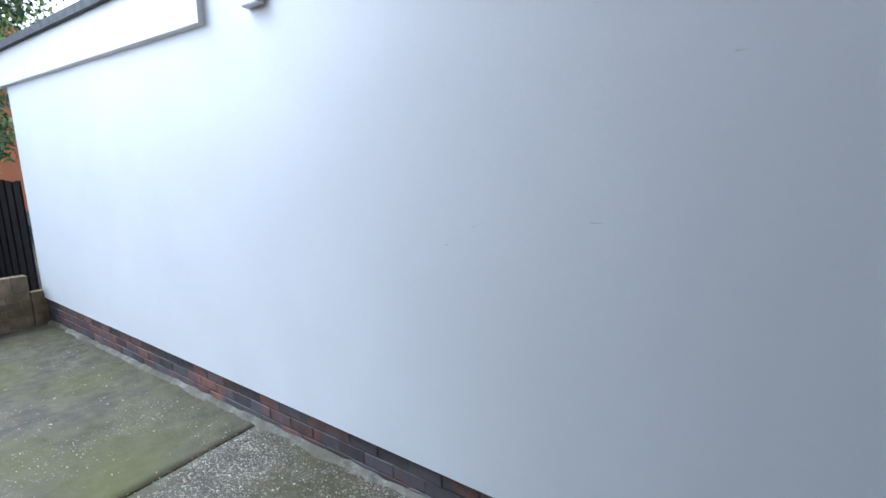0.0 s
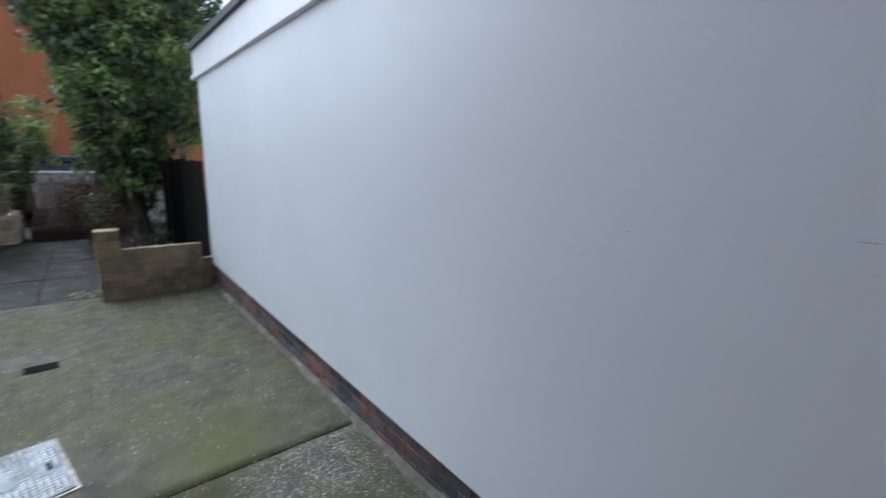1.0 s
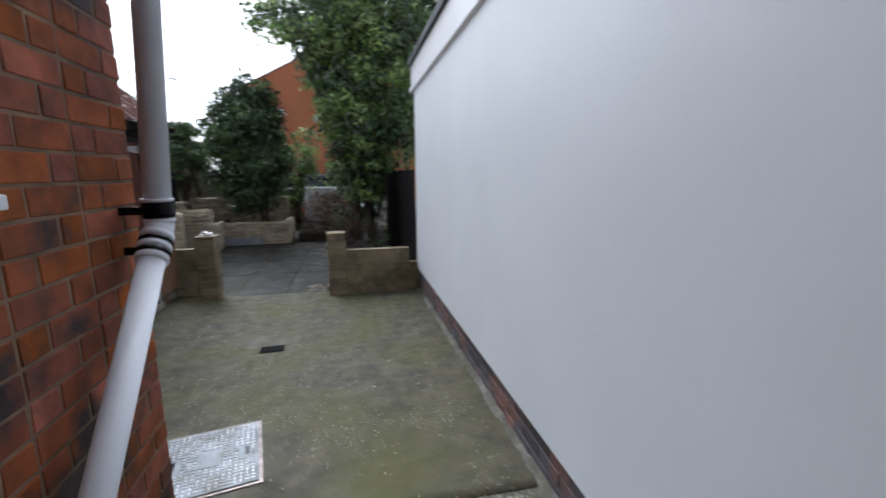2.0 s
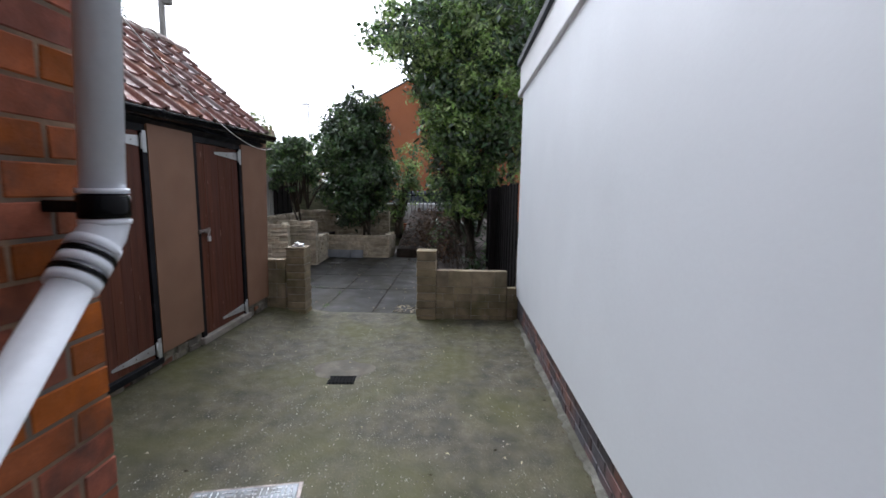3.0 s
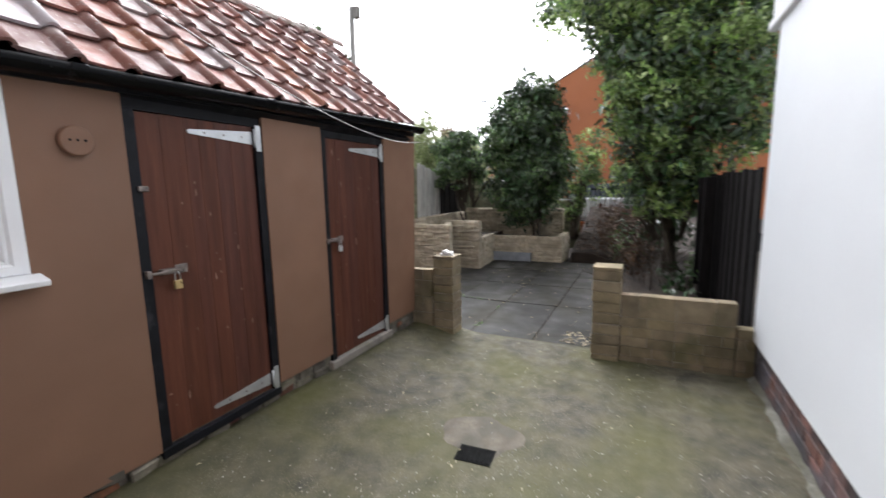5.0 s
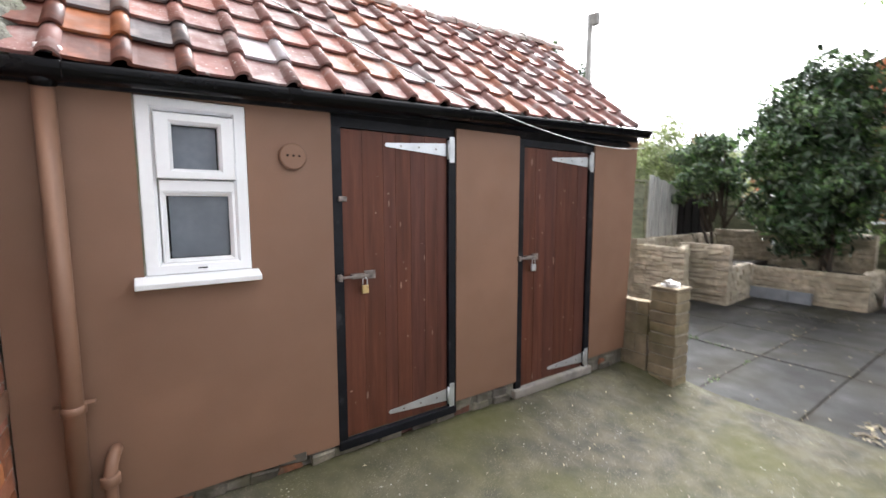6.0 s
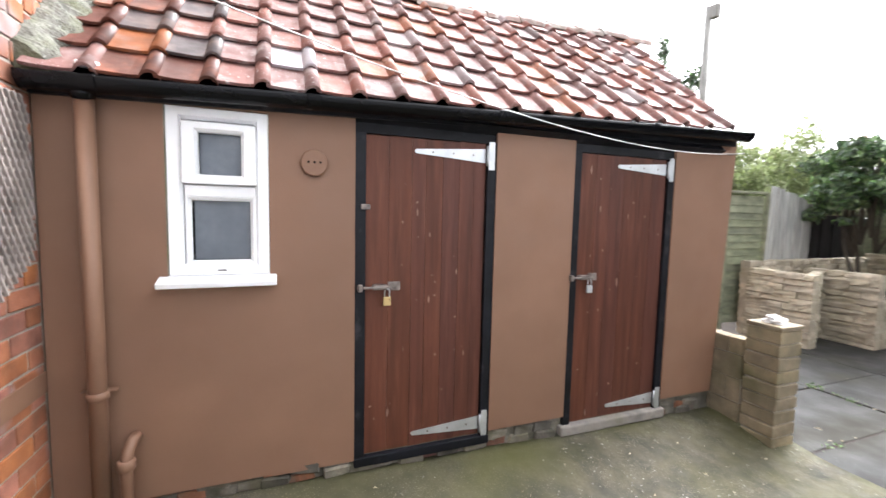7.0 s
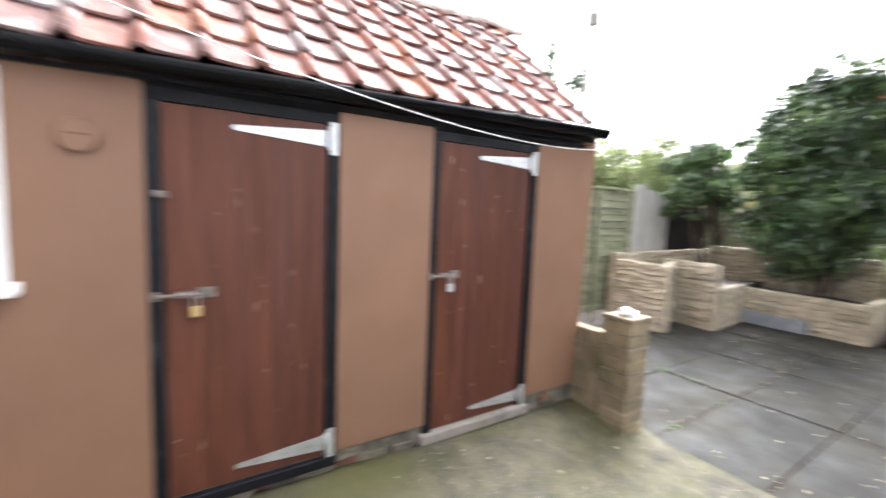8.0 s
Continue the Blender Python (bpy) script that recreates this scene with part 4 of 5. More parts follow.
def stone_wall(label, p0, p1, thick, z0, z1, seed, course=0.085, n=0.29):
    w = thing("planter_wall", label, "wall", "raised bed walls")
    p0, p1 = Vector((*p0, 0)), Vector((*p1, 0))
    d = p1 - p0
    length = d.length
    rz = math.atan2(d.y, d.x)
    m0 = Matrix.Translation(p0) @ Matrix.Rotation(rz, 4, "Z")
    core = part("core", boxed(0.01, length - 0.01, -thick / 2 + 0.02, thick / 2 - 0.02, z0, z1 - 0.01), M_MORTAR, w)
    core.matrix_basis = m0
    rd = random.Random(seed)
    rows = max(1, round((z1 - z0) / course))
    h = (z1 - z0) / rows
    pool = {}
    for r in range(rows):
        x = 0.0
        while x < length - 0.02:
            l = min(rd.choice((n * 0.7, n, n * 1.25)), length - x)
            if length - x - l < 0.09:
                l = length - x
            key = round(l, 2)
            if key not in pool:
                pool[key] = [meshed("stone", split_stone(l - 0.003, thick + 0.005, h - 0.002, rd.randrange(9999)), M_STONE) for k in range(2)]
            shared("stone", rd.choice(pool[key]), w, m0 @ pose(x + l / 2, rd.uniform(-0.014, 0.014), z0 + h * (r + 0.5), rd.uniform(-3, 3), rd.uniform(-1, 1), rd.uniform(-1, 1)))
            x += l
    return w


stone_wall("pale split-face stone wall of a raised bed", (-9.45, -2.70), (-9.45, -1.86), 0.14, -0.08, 0.94, 1)
stone_wall("taller pale split-face stone wall of a raised bed", (-10.3, -2.45), (-10.3, -1.56), 0.14, -0.08, 0.955, 2)
stone_wall("split-face stone return wall of a raised bed", (-10.38, -1.63), (-11.47, -1.70), 0.14, -0.08, 0.57, 3)
stone_wall("split-face stone wall along the garden fence", (-9.45, -2.78), (-12.6, -2.78), 0.14, -0.08, 1.03, 4)
stone_wall("split-face stone wall at the back of a raised bed", (-12.6, -2.78), (-12.6, -0.25), 0.14, -0.08, 1.10, 5)
stone_wall("low split-face stone front of a raised bed", (-11.55, -1.70), (-11.55, -0.10), 0.14, -0.08, 0.52, 6)
stone_wall("split-face stone side of a raised bed", (-11.62, -0.17), (-12.53, -0.17), 0.14, -0.08, 0.53, 7)
for k, (y, rz) in enumerate(((-1.53, 1.5), (-1.22, -1.0), (-0.91, 2.0))):
    blk = thing("concrete_block", "grey concrete block lying against the raised bed", "block", "loose blocks", bm=rough_block(0.11, 0.305, 0.2, 0.003, k, 0.006), material=M_BLOCK)
    blk.matrix_basis = pose(-11.40, y, 0.055, 0, -8, rz)


def bed(name, x0, x1, y0, y1, top, label, rise=0.0):
    bm = bmesh.new()
    nx, ny = max(2, int((x1 - x0) / 0.15)), max(2, int((y1 - y0) / 0.15))
    rows = []
    for i in range(nx + 1):
        x = x0 + (x1 - x0) * i / nx
        rows.append([bm.verts.new((x, y0 + (y1 - y0) * j / ny, top + rise * (x1 - x) / (x1 - x0) + 0.05 * noise.noise((x * 2, (y0 + (y1 - y0) * j / ny) * 2, 0)))) for j in range(ny + 1)])
    for i in range(nx):
        for j in range(ny):
            bm.faces.new((rows[i][j], rows[i + 1][j], rows[i + 1][j + 1], rows[i][j + 1])).smooth = True
    edge = rows[0] + [r[-1] for r in rows[1:]] + rows[-1][-2::-1] + [r[0] for r in rows[-2:0:-1]]
    low = [bm.verts.new((v.co.x, v.co.y, -0.2)) for v in edge]
    for k in range(len(edge)):
        bm.faces.new((edge[k], edge[(k + 1) % len(edge)], low[(k + 1) % len(edge)], low[k]))
    tagged(new(name, meshed(name, bm, M_SOIL)), label, "soil", kind="structure")


bed("soil_bed", -12.53, -11.62, -1.77, -0.25, 0.42, "dark soil in a raised bed")
stone_wall("split-face stone return of a raised bed", (-9.53, -1.95), (-10.22, -2.26), 0.12, -0.08, 0.93, 8)
bed("soil_bed_corner", -10.22, -9.53, -2.7, -2.3, 0.5, "dark soil in a raised bed")
bed("soil_bed_side", -12.53, -10.38, -2.7, -1.78, 0.5, "dark soil in a raised bed")
bed("soil_border", -11.6, -6.37, 1.25, 2.36, 0.06, "dark soil border with dead leaves", 0.30)
bed("soil_back", -15.4, -11.61, 0.08, 2.8, 0.15, "sloping soil strewn with dead leaves", 0.85)

# ---- paving ----
paving = tagged(new("pavement_slabs", meshed("pavement_slabs", boxed(-11.62, YARD_W - 0.005, -2.2, 1.24, -0.18, -0.055), M_SOIL)), "dark grey paving slabs with open joints", "paving", kind="structure")
rnd = random.Random(3)
xcuts = [YARD_W - 0.012, -7.93, -9.15, -10.4, -11.6]
ycuts = [-2.2, -1.05, -0.29, 0.46, 1.22]
for a, b in zip(xcuts, xcuts[1:]):
    for c, d in zip(ycuts, ycuts[1:]):
        m = rough_block(a - b - 0.014, d - c - 0.014, 0.05, 0.003, rnd.randrange(999), 0.006)
        ob = part("flagstone", m, M_FLAG, paving)
        ob.matrix_basis = pose((a + b) / 2, (c + d) / 2, -0.07 + rnd.uniform(-0.003, 0.004), rnd.uniform(-0.3, 0.3), rnd.uniform(-0.3, 0.3), rnd.uniform(-0.7, 0.7))


# ---- fences ----
def lap_panel(x0, x1, y, top, n, label, along="x"):
    f = thing("fence_panel", label, "fence", "fence panels")
    ln = abs(x1 - x0)
    m0 = pose(x0, y, 0) if along == "x" else pose(y, x0, 0, 0, 0, 90)
    sg = 1 if x1 > x0 else -1
    h = (top - 0.1) / n
    for k in range(n):
        b = part("slat", boxed(0, sg * ln, -0.006, 0.006, -0.012, h * 1.2, 0.002), M_FENCE, f)
        b.matrix_basis = m0 @ pose(0, 0, 0.05 + h * k, 9 + random.uniform(-1.5, 1.5), random.uniform(-0.4, 0.4), 0)
    for u in (0.0, ln / 2, ln):
        b = part("post", boxed(sg * u - 0.03, sg * u + 0.03, 0.02, 0.07, -0.1, top + 0.02, 0.004), M_FENCE, f)
        b.matrix_basis = m0
    b = part("rail", boxed(0, sg * ln, -0.03, 0.045, top, top + 0.035, 0.004), M_FENCE, f)
    b.matrix_basis = m0


lap_panel(-8.25, -10.08, -2.98, 2.05, 17, "weathered green lap fence panel behind the outbuilding")
lap_panel(-12.3, -13.5, -3.02, 1.85, 14, "weathered green lap fence panel behind the laurel")
lap_panel(-3.0, -1.1, -13.3, 1.75, 13, "weathered slatted fence panel at the end of the garden", "y")
lap_panel(-1.05, 0.0, -13.35, 1.3, 9, "weathered slatted fence panel at the end of the garden", "y")
boards = thing("board_screen", "silvered old timber boards propped by the fence", "fence")
for k in range(8):
    b = part("board", boxed(-0.073, 0.073, -0.011, 0.011, 0.0, 2.22 - 0.03 * k + 0.03 * random.uniform(-1, 1), 0.003), M_GREYWOOD, boards)
    b.matrix_basis = pose(-10.09 - 0.125 * k, -2.9 + 0.024 * (k % 2), -0.05, 0, -2.0 + random.uniform(-0.3, 0.3), 0)
# near-black board colour holds the shade here as well as the brown wood
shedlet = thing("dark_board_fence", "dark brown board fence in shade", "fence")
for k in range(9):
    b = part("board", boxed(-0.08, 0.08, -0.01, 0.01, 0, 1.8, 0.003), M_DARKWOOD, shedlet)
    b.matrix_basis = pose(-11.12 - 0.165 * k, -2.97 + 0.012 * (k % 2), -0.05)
dark = thing("side_fence", "near-black board fence beside the white building", "fence")
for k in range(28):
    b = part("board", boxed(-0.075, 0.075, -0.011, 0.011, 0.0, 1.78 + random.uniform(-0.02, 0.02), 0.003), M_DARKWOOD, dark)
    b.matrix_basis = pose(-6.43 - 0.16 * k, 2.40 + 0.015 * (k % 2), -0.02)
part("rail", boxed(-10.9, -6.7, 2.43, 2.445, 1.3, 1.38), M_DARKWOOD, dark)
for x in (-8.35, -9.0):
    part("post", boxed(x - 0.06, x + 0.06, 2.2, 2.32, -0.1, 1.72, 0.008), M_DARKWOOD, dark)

M_RUSTRED = mat("rusty_red_iron", (0.10, 0.03, 0.02), 0.9, 0.4, 9, 60, 0.4)
rail = thing("iron_railings", "black iron railings with pointed tops by the street", "railings")
for k in range(30):
    y = -2.2 + 0.14 * k
    part("spike", prism(bmesh.new(), [(y - 0.012, 0.3), (y + 0.012, 0.3), (y + 0.012, 1.62), (y + 0.026, 1.66), (y, 1.78), (y - 0.026, 1.66), (y - 0.012, 1.62)], "x", -15.51, -15.49), M_BLACK_PVC, rail)
for z in (0.55, 1.5):
    part("rail", boxed(-15.52, -15.48, -2.4, 2.1, z, z + 0.045, 0.004), M_BLACK_PVC, rail)
part("post", boxed(-15.42, -15.32, 0.28, 0.38, 0.0, 1.1, 0.008), M_RUSTRED, rail, "rusty red iron post")
part("kerb_wall", boxed(-15.6, -15.4, -2.5, 2.2, -0.2, 0.55, 0.01), M_BRICK, rail)


# ---- planting ----
def leaf_cloud(name, blobs, count, size, material, parent, seed, shell=0.55, narrow=0.45):
    """Many small folded leaves in uneven clumps on and inside the blobs."""
    rg = np.random.RandomState(seed)
    vol = np.array([b[3] * b[4] * b[5] for b in blobs]) ** 0.75
    pick = rg.choice(len(blobs), count, p=vol / vol.sum())
    B = np.array(blobs)[pick]
    d = rg.normal(size=(count, 3))
    d /= np.linalg.norm(d, axis=1)[:, None]
    r = shell + (1 - shell) * rg.rand(count) ** 0.6
    lump = 1 + 0.20 * np.sin(d[:, 0] * 5.1 + B[:, 0] * 3) * np.sin(d[:, 1] * 4.3 + B[:, 1]) + 0.16 * np.sin(d[:, 2] * 7.7 + d[:, 0] * 6.3 + B[:, 2])
    stray = 1 + (rg.rand(count) < 0.05) * rg.rand(count) * 0.28
    pos = B[:, :3] + d * B[:, 3:6] * (r * lump * stray)[:, None]
    nrm = d + rg.normal(size=(count, 3)) * 0.55 + np.array((0, 0, 0.35))
    nrm /= np.linalg.norm(nrm, axis=1)[:, None]
    t = np.cross(nrm, rg.normal(size=(count, 3)))
    t /= np.linalg.norm(t, axis=1)[:, None]
    t[:, 2] -= 0.25
    b = np.cross(nrm, t)
    s = size * (0.6 + 0.8 * rg.rand(count))[:, None]
    fold = nrm * s * 0.10
    v = np.stack([pos - t * s * 0.5, pos - t * s * 0.08 + b * s * narrow * 0.5 + fold, pos + t * s * 0.5, pos - t * s * 0.08 - b * s * narrow * 0.5 + fold], 1).reshape(-1, 3)
    idx = np.arange(count) * 4
    faces = np.concatenate([np.stack([idx, idx + 1, idx + 2], 1), np.stack([idx, idx + 2, idx + 3], 1)]).tolist()
    me = bpy.data.meshes.new(name)
    me.from_pydata(v.tolist(), [], faces)
    me.materials.append(material)
    ob = new(name, me)
    ob.parent = parent
    return tagged(ob, kind="stuff")


def clumps(blobs, n, seed, lo=0.26, hi=0.42):
    """Smaller lumps of foliage over the outside of the blobs, with gaps between them."""
    rd = random.Random(seed)
    out = []
    for b in blobs:
        for k in range(n):
            d = Vector((rd.gauss(0, 1), rd.gauss(0, 1), rd.gauss(0.25, 1))).normalized()
            f = rd.uniform(lo, hi)
            q = rd.uniform(0.72, 1.0)
            out.append((b[0] + d.x * b[3] * q, b[1] + d.y * b[4] * q, b[2] + d.z * b[5] * q, b[3] * f, b[4] * f, b[5] * f * 0.8))
    return out


def tree(name, label, base, stems, blobs, layers, seed, category="tree"):
    t = thing(name, label, category)
    rd = random.Random(seed)
    for k in range(stems):
        a = 2 * math.pi * k / stems + rd.uniform(-0.4, 0.4)
        b = rd.choice(blobs)
        p = Vector(base) + Vector((0.10 * math.cos(a), 0.10 * math.sin(a), 0)) * (stems > 1)
        tip = Vector(b[:3])
        pts = [p.lerp(tip, s) + Vector((0.08 * math.sin(5 * s + a), 0.08 * math.cos(4 * s + a), 0)) * (s * (1 - s) * 4) for s in [i / 8 for i in range(9)]]
        r = 0.035 if category == "bush" else 0.07 if stems > 1 else 0.10
        part("trunk", tube(bmesh.new(), pts, [r * (1 - 0.8 * i / 8) for i in range(9)], 9), M_BARK, t)
    limb = bmesh.new()
    for b in blobs:
        root = Vector(base).lerp(Vector(b[:3]), 0.45)
        for k in range(3):
            tip = Vector(b[:3]) + Vector((rd.uniform(-1, 1) * b[3], rd.uniform(-1, 1) * b[4], rd.uniform(-0.6, 0.9) * b[5])) * 0.75
            tube(limb, [root, root.lerp(tip, 0.5) + Vector((0, 0, 0.08)), tip], [0.03, 0.018, 0.006], 6)
    tagged(part("branchwork", limb, M_BARK, t), kind="stuff")
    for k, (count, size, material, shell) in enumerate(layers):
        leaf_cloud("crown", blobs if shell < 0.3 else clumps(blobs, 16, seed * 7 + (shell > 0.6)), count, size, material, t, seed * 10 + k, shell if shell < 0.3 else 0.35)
    return t

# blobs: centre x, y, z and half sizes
# crown shade is in the colour: dark leaves inside, paler ones on outer clumps
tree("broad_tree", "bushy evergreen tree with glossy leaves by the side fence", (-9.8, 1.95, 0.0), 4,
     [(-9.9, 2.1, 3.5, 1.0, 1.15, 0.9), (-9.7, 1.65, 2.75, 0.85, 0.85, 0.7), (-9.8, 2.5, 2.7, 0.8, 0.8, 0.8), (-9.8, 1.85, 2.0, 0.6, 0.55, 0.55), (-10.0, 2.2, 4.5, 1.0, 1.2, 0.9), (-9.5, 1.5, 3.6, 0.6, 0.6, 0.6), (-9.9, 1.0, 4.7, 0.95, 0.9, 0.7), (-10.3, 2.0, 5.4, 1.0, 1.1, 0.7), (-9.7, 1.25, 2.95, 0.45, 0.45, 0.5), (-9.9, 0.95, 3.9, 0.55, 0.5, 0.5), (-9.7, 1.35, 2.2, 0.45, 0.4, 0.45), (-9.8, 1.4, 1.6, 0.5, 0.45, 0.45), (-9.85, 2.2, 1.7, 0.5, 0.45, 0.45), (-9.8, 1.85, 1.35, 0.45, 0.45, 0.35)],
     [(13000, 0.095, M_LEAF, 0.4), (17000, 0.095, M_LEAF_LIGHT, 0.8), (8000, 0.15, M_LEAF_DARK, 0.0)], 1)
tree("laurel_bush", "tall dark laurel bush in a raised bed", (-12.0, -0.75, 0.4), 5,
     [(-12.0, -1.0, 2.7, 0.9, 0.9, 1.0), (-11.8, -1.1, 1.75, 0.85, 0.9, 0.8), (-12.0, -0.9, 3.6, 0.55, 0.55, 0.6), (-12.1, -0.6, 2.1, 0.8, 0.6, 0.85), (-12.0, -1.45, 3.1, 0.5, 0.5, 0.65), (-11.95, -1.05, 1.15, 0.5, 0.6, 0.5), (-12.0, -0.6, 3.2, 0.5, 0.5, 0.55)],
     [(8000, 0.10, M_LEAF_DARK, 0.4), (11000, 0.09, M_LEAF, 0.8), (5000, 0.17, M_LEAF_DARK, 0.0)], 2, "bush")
tree("laurel_bush", "small spreading laurel bush with large glossy leaves", (-11.2, -2.2, 0.5), 2,
     [(-11.0, -2.25, 2.3, 0.6, 0.65, 0.5), (-11.0, -1.95, 2.55, 0.5, 0.5, 0.42), (-11.3, -2.7, 2.35, 0.55, 0.5, 0.5), (-11.2, -1.9, 2.05, 0.5, 0.5, 0.4), (-11.2, -2.5, 1.85, 0.55, 0.5, 0.35)],
     [(4200, 0.10, M_LEAF, 0.45), (3600, 0.10, M_LEAF_DARK, 0.45)], 3, "bush")
tree("light_shrub", "loose pale green shrub between the laurel and the railings", (-13.2, -0.1, 0.3), 3,
     [(-13.2, 0.05, 2.0, 0.5, 0.5, 0.6), (-13.3, 0.3, 2.6, 0.4, 0.4, 0.45), (-13.2, -0.2, 1.3, 0.45, 0.4, 0.5), (-13.1, 0.25, 1.6, 0.4, 0.4, 0.4)],
     [(1800, 0.09, M_LEAF, 0.4), (1200, 0.08, M_LEAF_LIGHT, 0.7)], 14, "shrub")
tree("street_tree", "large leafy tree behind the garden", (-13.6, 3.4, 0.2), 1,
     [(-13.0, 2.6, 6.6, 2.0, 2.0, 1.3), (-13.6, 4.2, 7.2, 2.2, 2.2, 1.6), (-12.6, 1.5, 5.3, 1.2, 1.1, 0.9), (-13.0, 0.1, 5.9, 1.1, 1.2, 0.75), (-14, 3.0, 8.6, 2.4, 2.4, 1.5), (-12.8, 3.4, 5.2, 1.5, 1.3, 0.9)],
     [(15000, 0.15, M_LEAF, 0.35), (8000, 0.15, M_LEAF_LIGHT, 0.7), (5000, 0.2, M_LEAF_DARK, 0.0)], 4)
tree("hedge_shrub", "light green shrub beyond the fence", (-14.0, -4.8, 0.0), 3,
     [(-14, -4.8, 2.6, 1.2, 1.1, 1.1), (-13.0, -5.2, 2.4, 1.0, 1.0, 0.9), (-15.0, -4.4, 2.3, 1.1, 1.1, 0.9), (-12.3, -5.6, 2.7, 0.9, 0.9, 0.8), (-16, -3.9, 2.1, 1.2, 1.0, 0.8), (-12.6, -4.8, 1.2, 1.6, 0.9, 1.1), (-14.6, -4.2, 1.1, 1.6, 0.9, 1.1)],
     [(24000, 0.09, M_LEAF_PALE, 0.4), (12000, 0.13, M_LEAF_PALE, 0.1)], 5, "shrub")
tree("conifer", "thin treetop seen over the roof ridge", (-14.0, -8.9, 0.0), 1,
     [(-14.0, -8.7, 6.75, 0.28, 0.28, 0.6), (-14.0, -8.9, 6.0, 0.55, 0.55, 0.5), (-14.4, -8.0, 5.75, 0.5, 0.5, 0.45), (-14, -9.4, 5.2, 0.9, 0.9, 0.7)],
     [(2600, 0.12, M_LEAF_DARK, 0.1), (1200, 0.10, M_LEAF, 0.2)], 6)
dead = thing("dead_shrub", "tangled brown dead shrub on the soil border", "shrub")
bm = bmesh.new()
rd = random.Random(8)
for k in range(150):
    x, y = rd.uniform(-13.6, -8.4), rd.uniform(1.0, 1.9)
    h = rd.uniform(0.35, 0.95)
    tube(bm, [(x, y, 0.1), (x + rd.uniform(-0.15, 0.15), y + rd.uniform(-0.15, 0.15), 0.1 + h * 0.6), (x + rd.uniform(-0.4, 0.4), y + rd.uniform(-0.35, 0.35), 0.1 + h)], [0.008, 0.006, 0.003], 4, False)
tagged(part("twigwork", bm, M_BARK, dead), kind="stuff")
M_DEADLEAF = mat("dead_leaf", (0.11, 0.062, 0.034), 0.8, 0.4, 8, 40, 0.0, island=0.5)
leaf_cloud("foliage", [(-9.9, 1.35, 0.5, 1.1, 0.35, 0.4), (-10.8, 1.2, 0.6, 0.8, 0.5, 0.4), (-12.6, 1.0, 0.65, 0.9, 0.6, 0.35), (-13.8, 1.2, 0.9, 0.8, 0.7, 0.35)], 3000, 0.08, M_DEADLEAF, dead, 71, 0.2)
leaf_cloud("foliage", [(-9.2, 2.25, 0.45, 0.4, 0.15, 0.25), (-10.1, 1.2, 0.6, 0.5, 0.3, 0.3)], 170, 0.09, M_LEAF, dead, 73, 0.2)
# dark leaves added to fill the dark space under the tree
leaf_cloud("foliage", [(-10.8, 1.3, 0.6, 0.6, 0.4, 0.35), (-11.2, 2.0, 0.8, 0.7, 0.5, 0.6)], 1300, 0.10, M_LEAF_DARK, dead, 74, 0.1)
leaf_cloud("foliage", [(-8.9, 1.95, 0.3, 0.6, 0.3, 0.15), (-7.6, 2.0, 0.25, 0.7, 0.3, 0.15)], 160, 0.10, M_LEAF_DARK, dead, 72, 0.2)

# weeds rooted in a joint of the paving
weeds = thing("joint_weeds", "small green weeds growing along a paving joint", "weeds", kind="stuff")
leaf_cloud("foliage", [(-7.93, -1.0, -0.03, 0.05, 0.16, 0.03), (-7.9, -0.72, -0.03, 0.04, 0.12, 0.03), (-7.6, -0.30, -0.035, 0.12, 0.02, 0.02), (-6.75, -0.28, -0.035, 0.14, 0.03, 0.02)], 100, 0.03, M_LEAF, weeds, 81, 0.2)

# fallen leaves and loose pebbles
rg = random.Random(12)
bm = bmesh.new()
M_FALLEN = mat("pale_fallen_leaf", (0.42, 0.36, 0.24), 0.7, 0.3, 9, 50, 0.0, island=0.4)


def litter(x, y, z, s):
    a = rg.uniform(0, 6.28)
    c, d = math.cos(a) * s, math.sin(a) * s
    p = [bm.verts.new(q) for q in ((x - c, y - d, z + 0.004), (x - d * 0.4, y + c * 0.4, z + 0.006 + rg.uniform(0, 0.012)), (x + c, y + d, z + 0.005), (x + d * 0.4, y - c * 0.4, z + 0.006 + rg.uniform(0, 0.012)))]
    bm.faces.new(p)


for k in range(90):
    litter(rg.uniform(-11.4, -6.5), rg.uniform(-1.2, 1.2), -0.042, rg.uniform(0.01, 0.028))
for k in range(110):
    if k % 2:
        litter(rg.choice(xcuts[1:4]) + rg.gauss(0, 0.012), rg.uniform(-1.2, 1.2), -0.044, rg.uniform(0.006, 0.018))
    else:
        litter(rg.uniform(-11.4, -6.5), rg.choice(ycuts[1:4]) + rg.gauss(0, 0.012), -0.044, rg.uniform(0.006, 0.018))
for k in range(60):
    litter(rg.uniform(-6.9, -6.5), rg.uniform(0.75, 1.1), -0.042, rg.uniform(0.015, 0.05))
bm_pale = bm
bm = bmesh.new()
for k in range(2600):
    x = rg.uniform(-15.2, -11.65)
    litter(x, rg.uniform(0.12, 1.9), 0.21 + 0.85 * (-11.61 - x) / 3.8 + rg.uniform(0, 0.05), rg.uniform(0.03, 0.07))
for k in range(240):
    x = rg.uniform(-6.1, 0.5)
    y = 2.39 - abs(rg.gauss(0, 0.04))
    if k % 3 == 0:
        x, y = -1.876 + rg.gauss(0, 0.012), rg.uniform(0.7, 2.38)
    litter(x, y, ground_z(x, y) + 0.008, rg.uniform(0.004, 0.013))
tagged(new("leaf_litter", meshed("leaf_litter", bm, M_DEADLEAF)), "brown dead leaves over the soil", "leaves", kind="stuff")
bm = bm_pale
